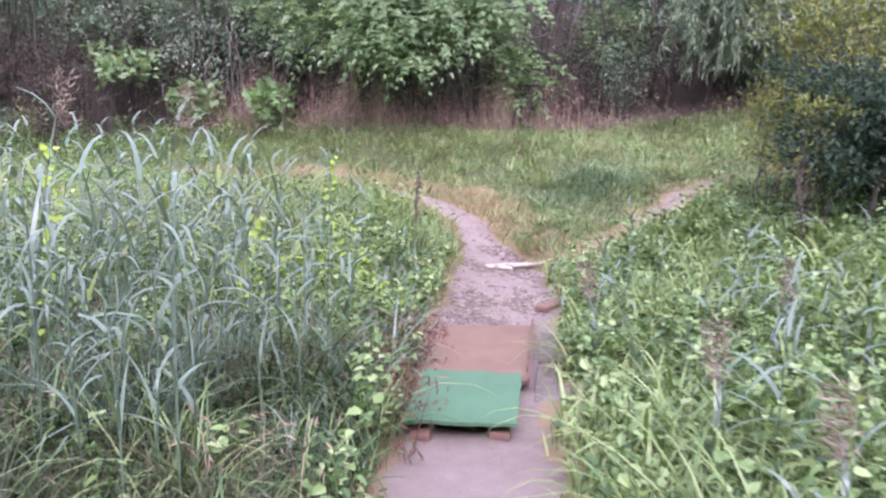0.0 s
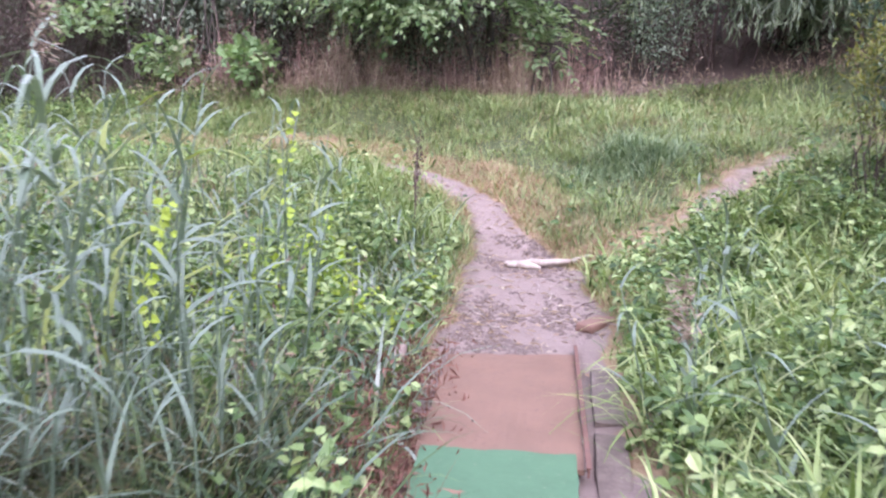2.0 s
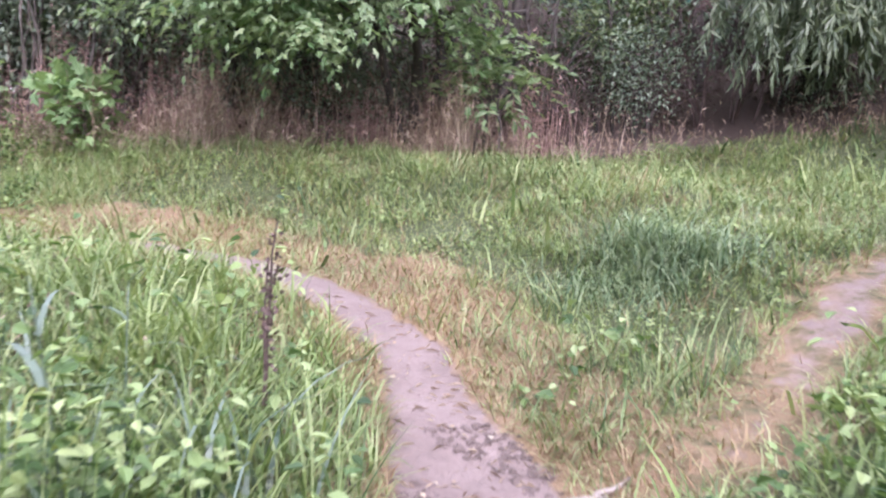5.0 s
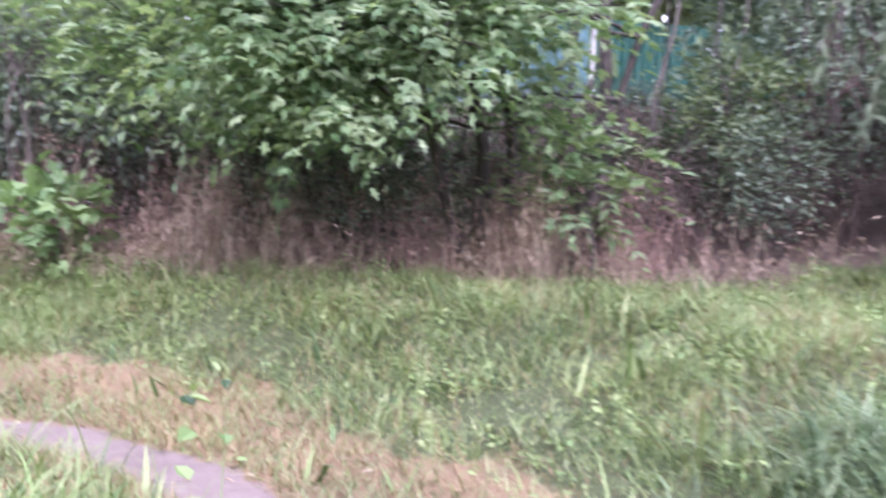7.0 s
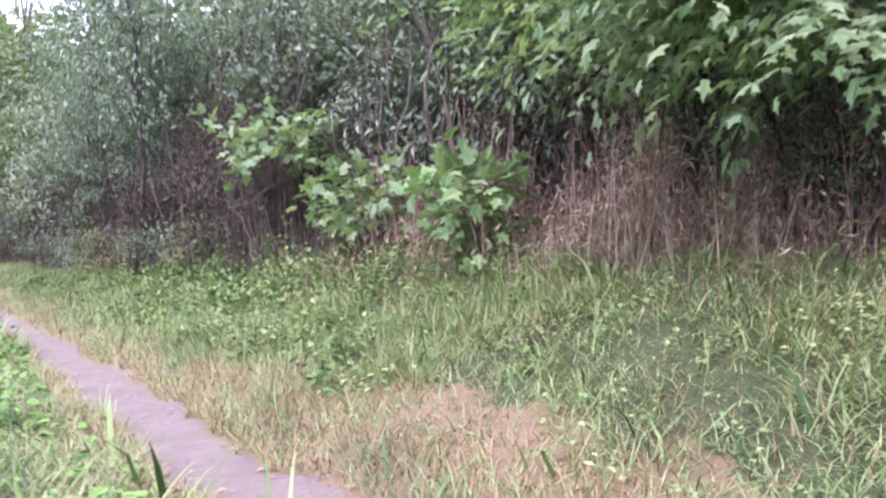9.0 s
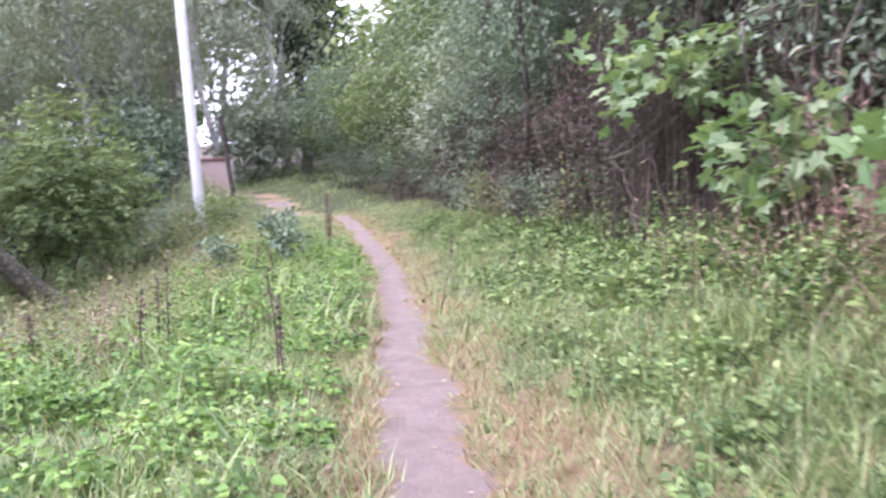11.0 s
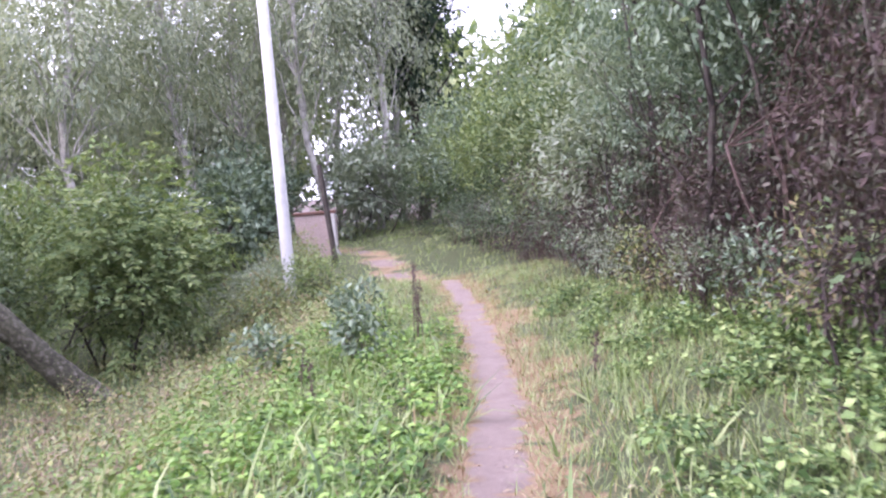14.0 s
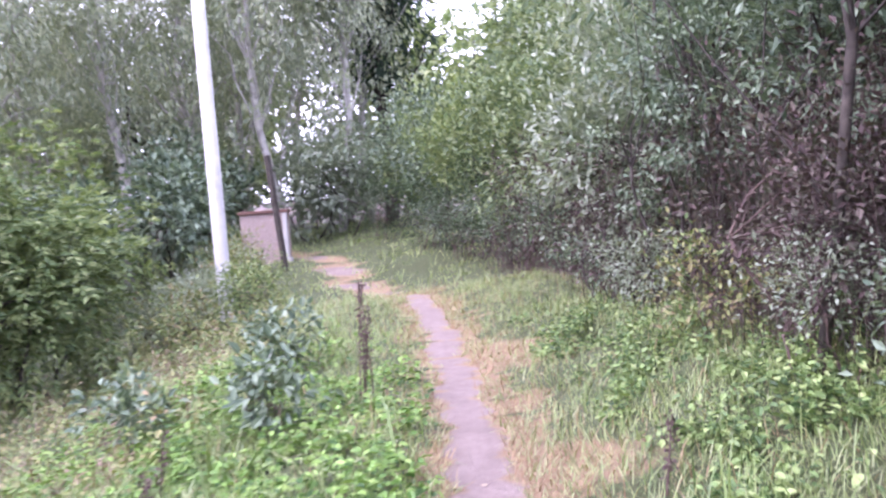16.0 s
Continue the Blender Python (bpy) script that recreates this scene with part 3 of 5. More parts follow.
# dark blades stand in for the shade between the reeds
turf(17000, (-3.0, 0.8, 1.4, 4.6), lambda a, sd, so, st, ds: (so < 0.15) * (sd < -0.38) * (1 - 0.6 * step(3.4, 4.6, a[:, 1])), (0.2, 0.5), (0.007, 0.014), SHADE_GREEN, "sedge_shade_fill", "sedge coloured dark green for the shade under the reeds", (0.1, 0.9), (0.6, 2.2), 4)
turf(3000, (-2.6, 0.6, 1.6, 3.7), lambda a, sd, so, st, ds: (so < 0.15) * (sd < -0.4) * np.clip(0.4 + 0.9 * ripple(a[:, 0], a[:, 1], 0.7, 59), 0.04, 1), (0.4, 0.8), (0.009, 0.018), LUSH, "fanning_sedge", "green sedge fanning over dark litter by the path", (0.2, 0.8), (1.0, 2.4), 5)
# brown drooping blades that also darken the shaded foot of the reeds
turf(15000, (-3.0, 0.9, 1.4, 4.6), lambda a, sd, so, st, ds: (so < 0.15) * (sd < -0.45) * np.clip(0.5 + 0.8 * ripple(a[:, 0], a[:, 1], 1.3, 57), 0, 1), (0.35, 0.7), (0.005, 0.011), SHADE_BROWN_SEDGE, "shade_brown_sedge", "brownish drooping sedge toned dark for the shade under the reeds", (0.3, 1.1), (0.9, 2.4), 4)
turf(9500, (-3.2, 1.6, 1.6, 7.5), lambda a, sd, so, st, ds: (so < 0.2) * (sd < -0.35) * (0.05 + 0.95 * step(3.0, 4.4, a[:, 1])) * np.clip(0.55 + 0.8 * ripple(a[:, 0], a[:, 1], 0.9, 58), 0.05, 1), (0.3, 0.7), (0.011, 0.024), REED, "reed_blades", "long arching grey-green reed blades", (0.1, 0.8), (0.8, 2.4), 5)
turf(8200, (1.2, 4.8, 1.2, 7.0), lambda a, sd, so, st, ds: (so < 0.2) * (sd > 0.4 + 0.18 * (a[:, 1] > 3.6) * (a[:, 1] < 6.3)) * (ds > 0.3), (0.3, 0.7), (0.011, 0.024), LIME, "arching_blades", "long arching yellow-green blades on the bank", (0.2, 0.9), (0.8, 2.4), 5)
turf(7000, (0.4, 2.4, 7.3, 10.4), lambda a, sd, so, st, ds: (so < 0.2) * (sd < -0.36) * (sd > -1.5) * np.clip(0.5 + 0.9 * ripple(a[:, 0], a[:, 1], 0.6, 56), 0, 1), (0.28, 0.55), (0.008, 0.017), LIME, "bend_grass", "broad-bladed bright grass inside the bend of the path", (0.1, 0.7), (0.6, 1.9), 4)
turf(24000, (2.9, 5.0, 8.0, 9.6), lambda a, sd, so, st, ds: np.exp(-((a[:, 0] - 4.05) / 0.4) ** 2 - ((a[:, 1] - 8.95) / 0.24) ** 2), (0.35, 0.65), (0.006, 0.011), SEDGE, "sedge_tussock", "grey-green drooping sedge tussock by the side path", (0.2, 0.9), (1.2, 2.6), 4)


def weeds(n, box, keep, height, leaf, material, name, label, shape=LEAF_FULL, tilt=0.5, per=9):
    """Leafy low plants: leaves in whorls up a short stem."""
    at, sd, soil, straw, ds = spots(n, *box)
    at = at[keep(at, sd, soil, straw, ds) > rng.random(n)]
    m = len(at)
    h = rng.uniform(*height, m) * np.clip(0.75 + 0.5 * ripple(at[:, 0], at[:, 1], 0.8, 21) + 0.25 * ripple(at[:, 0], at[:, 1], 2.1, 22), 0.25, 1.7)
    t = np.repeat(np.arange(m), per)
    q = rng.random(m * per)
    turn = rng.uniform(0, 6.283, m * per)
    out = np.stack([np.cos(turn), np.sin(turn), rng.normal(0, tilt, m * per)], -1)
    p = at[t] + np.stack([np.cos(turn), np.sin(turn), np.zeros_like(q)], -1) * 0.03
    p[:, 2] += h[t] * (0.25 + 0.75 * q)
    up = np.stack([rng.normal(0, 0.35, m * per), rng.normal(0, 0.35, m * per), np.ones(m * per)], -1)
    size = rng.uniform(*leaf, m * per) * (1.15 - 0.4 * q)
    stems = blades(at, rng.uniform(0, 6.28, m), rng.uniform(0, 0.25, m), h, 0.006, 0.2, 2)
    return stuff(name, [leaves(p, out, up, size, size * 0.75, shape), stems], material, label, "weeds")


weeds(6400, (-3.5, 2.2, 2.2, 9), lambda a, sd, so, st, ds: (so < 0.2) * (sd < -0.3) * (1 - 0.8 * step(6.8, 7.8, a[:, 1])) * (1 - 0.96 * (1 - step(4.2, 5.4, a[:, 1])) * step(0.4, 0.7, -sd)) * np.clip(0.75 + 0.4 * ripple(a[:, 0], a[:, 1], 1.2, 61), 0, 1), (0.2, 0.62), (0.03, 0.078), LEAFWEED, "leafy_weeds", "leafy green weeds crowding among the grass", LEAF_MID)
weeds(2900, (1.2, 5.5, 1.0, 7.4), lambda a, sd, so, st, ds: (so < 0.2) * (sd > 0.36 + 0.16 * (a[:, 1] > 3.6) * (a[:, 1] < 6.3)) * (ds > 0.3) * 0.9, (0.12, 0.5), (0.035, 0.08), LEAFWEED, "bank_weeds", "fresh green nettles and weeds on the bank", LEAF_MID)
weeds(2600, (-1.5, 2.2, 4, 8), lambda a, sd, so, st, ds: (so < 0.2) * np.exp(-((a[:, 0] - 0.9) / 0.52) ** 2 - ((a[:, 1] - 6.2) / 0.22) ** 2), (0.24, 0.44), (0.045, 0.08), VINE, "bindweed_patch", "yellow-green bindweed leaves climbing the weeds", LEAF_MID)
weeds(22000, (-11, 0.2, 10, 18), lambda a, sd, so, st, ds: (so < 0.15) * (sd < -0.25) * (sd > -3.2) * (1 - st) * np.clip(0.55 + 0.8 * ripple(a[:, 0], a[:, 1], 1.1, 65), 0.05, 1), (0.05, 0.26), (0.032, 0.075), ELDERWEED, "ground_elder", "low bright green ground elder on the trail slope", LEAF_MID, tilt=0.25, per=7)
weeds(16000, (-9, 1, 12, 20), lambda a, sd, so, st, ds: (so < 0.15) * (sd > 0.7) * (belt_way(a[:, 0], a[:, 1]) < 0.9) * np.clip(0.4 + 1.1 * ripple(a[:, 0], a[:, 1], 1.3, 64), 0, 1), (0.06, 0.27), (0.025, 0.062), NETTLE, "verge_weeds", "fresh green nettles and weeds along the wood edge", LEAF_MID, tilt=0.35, per=9)
weeds(9000, (-5, 0.6, 13.5, 18.5), lambda a, sd, so, st, ds: (so < 0.15) * (sd > 0.9) * np.exp(-((belt_way(a[:, 0], a[:, 1]) - 0.35) / 0.35) ** 2), (0.1, 0.35), (0.03, 0.075), NETTLE, "wood_edge_undergrowth", "knee-high leafy green undergrowth before the wood", LEAF_SMALL, per=10)
weeds(7000, (-17, -4, 9, 20.5), lambda a, sd, so, st, ds: (sd < -1.6) * 0.8, (0.15, 0.55), (0.03, 0.065), SLOPEWEED, "slope_weeds", "tangled yellowing weeds on the falling slope", LEAF_SMALL, per=9)
weeds(7000, (-2.5, 7.5, 8, 14.2), lambda a, sd, so, st, ds: open_meadow(a, sd, so, st, ds) * (np.abs(sd) > 0.5) * np.clip(ripple(a[:, 0], a[:, 1], 1.0, 63) + 0.35, 0, 1), (0.08, 0.26), (0.02, 0.045), HERB, "meadow_herbs", "small leafy herbs among the meadow grass", LEAF_SMALL, tilt=0.25, per=7)


def dry_stalks(n, box, keep, height, name, label, material=DEAD, lean=0.5, bend=(-0.3, 1.9)):
    at, sd, soil, straw, ds = spots(n, *box)
    at = at[keep(at, sd, soil, straw, ds) > rng.random(n)]
    m = len(at)
    h = rng.uniform(*height, m) * np.clip(0.7 + 0.5 * ripple(at[:, 0], at[:, 1], 0.9, 75), 0.3, 1.3)
    a = blades(at, rng.uniform(0, 6.28, m), np.abs(rng.normal(0, lean, m)), h, rng.uniform(0.0035, 0.008, m), rng.uniform(*bend, m), 4)
    k = np.repeat(np.arange(m), 3)
    p = at[k] + rng.normal(0, 0.07, (len(k), 3))
    p[:, 2] = at[k, 2] + h[k] * rng.uniform(0.2, 0.9, len(k))
    b = leaves(p, rng.normal(0, 1, (len(k), 3)) - (0, 0, 0.7), rng.normal(0, 1, (len(k), 3)), rng.uniform(0.03, 0.09, len(k)), rng.uniform(0.006, 0.016, len(k)))
    return stuff(name, [a, b], material, label, "undergrowth")


dry_stalks(42000, (-4, 10, 10.5, 17.5), lambda a, sd, so, st, ds: np.exp(-((belt_way(a[:, 0], a[:, 1]) - 0.3) / 0.45) ** 2) * np.clip(0.6 + 0.8 * ripple(a[:, 0], a[:, 1], 1.6, 71), 0.08, 1) * step(-2.0, 0.2, a[:, 0]) * (1 - 0.6 * step(5.0, 6.2, a[:, 0])), (0.2, 0.85), "dead_undergrowth", "tangle of tan dead stalks at the foot of the thicket")
dry_stalks(9000, (0.6, 4.6, 11.8, 14.2), lambda a, sd, so, st, ds: np.exp(-((belt_way(a[:, 0], a[:, 1]) - 0.15) / 0.3) ** 2) * (np.exp(-((a[:, 0] - 1.7) / 0.7) ** 2) + np.exp(-((a[:, 0] - 4.0) / 0.35) ** 2)), (0.5, 1.15), "tall_dead_grass", "tall pale dead grass leaning before the thicket", PALE_DEAD)
dry_stalks(30000, (-14, 0.6, 13.5, 25), lambda a, sd, so, st, ds: np.exp(-((belt_way(a[:, 0], a[:, 1]) - 0.9) / 0.6) ** 2) * 0.7, (0.3, 0.9), "dead_trailside_undergrowth", "brown dead stalks under the wood edge", WITHERED)
dry_stalks(15000, (-13, -2, 10, 19), lambda a, sd, so, st, ds: (sd < -1.8) * np.clip(ripple(a[:, 0], a[:, 1], 1.6, 72), 0, 1), (0.25, 0.7), "withered_slope_stalks", "withered brown stalks on the falling slope")
dry_stalks(2500, (-3, 1.2, 3, 9), lambda a, sd, so, st, ds: (so < 0.1) * (sd < -0.5) * np.clip(ripple(a[:, 0], a[:, 1], 1.2, 73), 0, 1), (0.3, 0.6), "dead_reed_litter", "pale dead stalks among the green reeds")
dry_stalks(1100, (0.55, 1.5, 3.6, 5.7), lambda a, sd, so, st, ds: (sd < -0.27) * (sd > -0.62), (0.1, 0.34), "reddish_dead_stems", "reddish-brown dead stems beside the sheets", RED_STEM)
dry_stalks(9000, (3.6, 9.5, 14.5, 21.5), lambda a, sd, so, st, ds: np.clip(0.6 + 0.6 * ripple(a[:, 0], a[:, 1], 1.5, 76), 0, 1), (0.3, 0.9), "dead_grass_rise", "brown dead grass on the rise before the fence", WITHERED)
dry_stalks(15000, (-0.2, 5.4, 12.6, 15.4), lambda a, sd, so, st, ds: np.exp(-((belt_way(a[:, 0], a[:, 1]) - 0.75) / 0.4) ** 2) * np.clip(0.5 + 0.8 * ripple(a[:, 0], a[:, 1], 1.1, 77), 0.05, 1), (0.6, 1.55), "purple_brown_twigs", "upright purple-brown dead twigs before the thicket", DEADTWIG, 0.2, (-0.3, 0.8))
dry_stalks(34000, (-7.5, -0.6, 15, 20.8), lambda a, sd, so, st, ds: np.exp(-((belt_way(a[:, 0], a[:, 1]) - 1.0) / 0.5) ** 2) * np.clip(0.5 + 0.9 * ripple(a[:, 0], a[:, 1], 1.2, 78), 0.05, 1), (0.9, 2.7), "standing_dead_stems", "tall purple-brown dead stems standing at the wood edge", WITHERED, 0.1, (-0.2, 0.6))


# ---- trees and shrubs ----
def clump_leaves(centres, per, spread, length, ratio, droop=0.3, shape=LEAF_SMALL, core=None):
    k = np.repeat(np.arange(len(centres)), per)
    n = len(k)
    off = rng.normal(0, 1, (n, 3)) * spread * (1, 1, 0.7)
    p = centres[k] + off
    mid = core if core is not None else centres.mean(0)
    out = unit(unit(p - mid) + rng.normal(0, 0.7, (n, 3)) - (0, 0, droop))
    up = np.stack([rng.normal(0, 0.5, n), rng.normal(0, 0.5, n), np.ones(n)], -1) + unit(p - mid) * 0.9
    ln = rng.uniform(length[0], length[1], n)
    return leaves(p, out, up, ln, ln * ratio, shape)


def sprays(tips, ways, per, length, leaflet, ratio, droop=0.6, shape=LEAF_SMALL):
    """Feathered leaves: rows of leaflets along arching stalks that start at tips."""
    n = len(tips)
    ways = unit(ways)
    side = unit(np.cross(ways, (0, 0, 1.0)) + rng.normal(0, 0.1, (n, 3)))
    P, D, U, S = [], [], [], []
    for i in range(per):
        t = (i + 1) / per
        base = tips + ways * (length * t)[:, None] - np.array((0, 0, 1.0)) * (droop * length * t * t)[:, None]
        for sgn in ((-1, 1) if i < per - 1 else (0,)):
            P.append(base)
            D.append(side * sgn * 1.0 + ways * 0.75 - np.array((0, 0, 0.35)) + rng.normal(0, 0.2, (n, 3)))
            U.append(np.tile((0, 0, 0.8), (n, 1)) + ways * (1, 1, 0.3) * 0.8 + rng.normal(0, 0.3, (n, 3)))
            S.append(leaflet * rng.uniform(0.75, 1.2, n))
    s = np.concatenate(S)
    return leaves(np.concatenate(P), np.concatenate(D), np.concatenate(U), s, s * ratio, shape)


def ellipsoid(n, radii, inner=0.45, low=-1.0):
    d = unit(rng.normal(0, 1, (n, 3)))
    d[:, 2] = np.where(d[:, 2] < low, -d[:, 2], d[:, 2])
    r = rng.uniform(inner ** 2, 1, n) ** 0.5
    r = r * (0.78 + 0.3 * ripple(d[:, 0] * 2 + d[:, 2], d[:, 1] * 2 - d[:, 2], 2.2, rng.integers(1000)))
    return d * r[:, None] * np.asarray(radii)


def bush(name, label, category, base, radii, lift, leaf_mat, bark_mat, clumps=90, per=26, leaf=(0.06, 0.1), ratio=0.5, spread=0.16, stems=6, stem_r=0.03, droop=0.3, kind_spray=False, shape=LEAF_SMALL, group="", inner=0.45):
    """A shrub or small tree on several stems, its crown centred lift metres above its foot."""
    root = tagged(new(name), label, category, group)
    x, y = base
    root.location = (x, y, floor_at(x, y) - 0.05)
    c = ellipsoid(clumps, radii, inner) + (0, 0, lift)
    c[:, 2] = np.maximum(c[:, 2], 0.12)
    ends = c[rng.choice(len(c), min(len(c), stems * 5), replace=False)]
    for i in range(stems):
        foot = np.array((rng.normal(0, radii[0] * 0.2), rng.normal(0, radii[1] * 0.2), 0))
        fork = foot * 1.5 + (rng.normal(0, radii[0] * 0.16), rng.normal(0, radii[1] * 0.16), lift * rng.uniform(0.45, 0.8))
        main = tube(wander(foot, fork, 0.1), np.linspace(stem_r, stem_r * 0.6, 7), 6)
        twigs = [tube(wander(fork - (0, 0, 0.02), e, 0.15, 5), np.linspace(stem_r * 0.5, stem_r * 0.12, 5), 4) for e in ends[i * 5:i * 5 + 5]]
        if stem_r >= 0.028:
            stem = part("stem", mesh_of("stem", *main, bark_mat, True), root)
            for tw in twigs:
                part("branch", mesh_of("branch", *tw, bark_mat, True), stem)
        else:
            part("stem", mesh_of("stem", *stack([main] + twigs), bark_mat, True), root)
    core = np.array((0, 0, lift * 0.7))
    if kind_spray:
        k = np.repeat(np.arange(len(c)), per)
        tips = c[k] + rng.normal(0, spread, (len(k), 3))
        ways = unit(tips - core) + rng.normal(0, 0.5, (len(k), 3))
        v = sprays(tips, ways, 4, rng.uniform(0.18, 0.32, len(k)), rng.uniform(*leaf, len(k)), ratio, 0.7)
    else:
        v = clump_leaves(c, per, spread * 0.75, leaf, ratio, droop, shape, core)
    part("crown", mesh_of("crown", *v, leaf_mat), root)
    return root


def tall_tree(name, label, base, height, trunk_r, crown_r, leaf_mat, bark_mat, clumps=120, per=20, leaf=(0.08, 0.14), ratio=0.55, spread=0.35, low=0.3, droop=0.5, lean=(0, 0), group="", limbs=False):
    root = tagged(new(name), label, "tree", group)
    x, y = base
    root.location = (x, y, floor_at(x, y) - 0.1)
    top = np.array((lean[0], lean[1], height))
    spine = wander((0, 0, 0), top, 0.05, 9)
    wood = [tube(spine, np.linspace(trunk_r, trunk_r * 0.15, 9), 9)]
    c = ellipsoid(clumps, (crown_r, crown_r, height * (1 - low) * 0.5), 0.3)
    c = c + top * (low + (1 - low) * 0.5)
    for e in c[rng.choice(len(c), min(len(c), 26), replace=False)]:
        f = np.clip((e[2] / height) - 0.12, 0.15, 0.92)
        s = spine[int(f * 8)]
        limb = tube(wander(s, e, 0.12, 5), np.linspace(trunk_r * 0.3, trunk_r * 0.05, 5), 5)
        if limbs:
            part("limb", mesh_of("limb", *limb, bark_mat, True), root)
        else:
            wood.append(limb)
    part("trunk", mesh_of("trunk", *stack(wood), bark_mat, True), root)
    part("crown", mesh_of("crown", *clump_leaves(c, per, spread, leaf, ratio, droop, LEAF_SMALL, top * 0.55), leaf_mat), root)
    return root

# ---- the thicket that closes the meadow ----
# back rows first: dark dense growth
back = [(12.8, 12.8), (12.0, 14.4), (10.5, 14.6), (8.6, 14.6), (6.9, 14.9), (5.3, 15.4), (3.4, 15.7), (1.9, 15.9), (0.7, 16.3), (-0.5, 17.0), (-1.7, 17.9), (-2.8, 18.7), (-4.2, 19.8), (-6.0, 21.2), (-8.2, 22.6), (-10.5, 23.8)]
for x, y in back:
    if 4.0 < x < 7.7:
        continue
    bush("dark_shrub", "dense dull green shrub deep in the thicket", "shrub", (x + rng.normal(0, 0.2), y), (1.5, 1.1, 2.3 + rng.uniform(-0.2, 0.5)), 2.2, GREY_ELDER if -3.5 < x < 4 else ELDER, BARK,
         210, 38, (0.055, 0.13), 0.5, 0.34, 5, 0.03, group="back of the thicket")
# low shrubs whose near-black leaves paint the shade inside the gap
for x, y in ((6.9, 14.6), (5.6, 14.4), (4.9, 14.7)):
    bush("gap_shade_shrub", "low shrub coloured dark for the shade in a thicket gap", "shrub", (x, y), (1.0, 0.6, 0.65), 0.7, SHADE_GREEN, BARK, 90, 34, (0.045, 0.09), 0.5, 0.2, 5, 0.02, group="back of the thicket")
for x, y in ((-5.5, 23.5), (-3.5, 22.3), (-1.6, 21.2), (0.4, 20.2), (2.2, 18.8), (9.5, 17.5), (12, 16.5), (-7.5, 25)):
    bush("deep_shrub", "dark shrub far back in the wood", "shrub", (x, y), (1.8, 1.4, 2.1), 2.0, ELDER, BARK, 120, 26, (0.13, 0.24), 0.5, 0.36, 4, 0.03, group="back of the thicket")
for x, y in back:
    if 4.0 < x < 7.7:
        continue
    bush("low_dark_shrub", "low dark shrub closing the thicket behind", "shrub", (x - 0.3, y + 1.5), (1.5, 0.9, 0.9), 0.85, ELDER, BARK, 70, 26, (0.10, 0.18), 0.5, 0.3, 4, 0.02, group="back of the thicket")
low = [(9.6, 12.9), (8.2, 13.1), (6.8, 13.3), (5.6, 13.5), (4.3, 14.2), (3.2, 14.5), (2.0, 14.8), (1.0, 15.3), (-0.2, 15.9), (-1.4, 16.7), (-2.2, 17.1), (-3.2, 18.0), (-4.6, 19.2), (-6.2, 20.3), (-7.8, 21.3), (-9.6, 22.3), (-11.6, 23.2), (-13.4, 24.2), (-15.4, 25.0), (-17.6, 25.8), (-20, 26.4)]
for x, y in low:
    # trail-end brambles are coloured dark to read as a shaded cavity
    bush("bramble", "withered brown bramble under the trees" if x > -12 else "bramble coloured dark green for the shade at the trail's end", "shrub", (x, y if x > -2 else y - 0.45), (0.95, 0.6, 0.75 if x > -1 else 1.1), 0.75 if x > -1 else 1.0, WITHERED if x > -12 else SHADE_GREEN, TWIG, 60 if x > -1 else 85, 26, (0.04, 0.08), 0.5, 0.17, 8, 0.008, group="brambles")
for i in range(46):
    x = rng.uniform(-9, 9)
    y = float(np.interp(x, [-12, -7.3, -3.6, -2.3, 0.5, 2.3, 4.2, 9], [22.9, 20.2, 17.5, 16.0, 14.6, 13.6, 13.0, 12.2])) + rng.uniform(0.1, 2.0)
    h = rng.uniform(2.4, 4.6)
    pole_stem = tagged(new("thin_trunk"), "thin bare grey-brown young trunk in the thicket", "trunk", "young trunks")
    pole_stem.location = (x, y, floor_at(x, y) - 0.05)
    v = tube(wander((0, 0, 0), (rng.normal(0, 0.3), rng.normal(0, 0.3), h), 0.05, 8), np.linspace(0.024, 0.01, 8) * rng.uniform(0.6, 1.3), 6)
    part("stem", mesh_of("stem", *v, BARK if i % 4 else GREY_BARK, True), pole_stem)

for x, y, r in ((3.6, 13.5, 0.7), (2.9, 13.5, 0.8), (2.2, 13.9, 0.6), (6.3, 12.9, 0.6), (-3.0, 16.6, 0.6), (8.3, 12.5, 0.7), (-5.0, 18.5, 0.6), (-8.4, 20.6, 0.7), (-10.6, 22.2, 0.8), (-12.8, 23.4, 0.8), (-14.8, 24.4, 0.9), (-17, 25.2, 0.9)):
    dry = -9 < x < -2
    bush("leafy_undergrowth", "withered brown shoots reaching to the ground" if dry else "dark leafy shoots reaching to the ground", "shrub", (x, y), (r, 0.5, 0.7), 0.8, WITHERED if dry else ELDER, BARK, 55, 34, (0.03, 0.065), 0.5, 0.17, 5, 0.012, group="undergrowth shoots")
# front row along the meadow
bush("ash_leaved_maple", "ash-leaved maple with drooping light green feathered leaves", "tree", (2.4, 13.75), (2.1, 0.8, 1.15), 2.2, MAPLE, BARK, 150, 15, (0.075, 0.12), 0.44, 0.2, 4, 0.028, kind_spray=True)
bush("maple_branch_shrub", "low maple shoots with fresh green leaves", "shrub", (4.45, 12.6), (0.42, 0.35, 0.3), 0.85, MAPLE, BARK, 16, 6, (0.09, 0.14), 0.42, 0.12, 3, 0.02, kind_spray=True)
bush("yellow_green_shrub", "small shrub with fresh yellow-green leaves", "shrub", (6.3, 13.5), (0.8, 0.5, 0.65), 1.35, WOODLEAF, BARK, 48, 22, (0.06, 0.12), 0.5, 0.17, 4, 0.02)
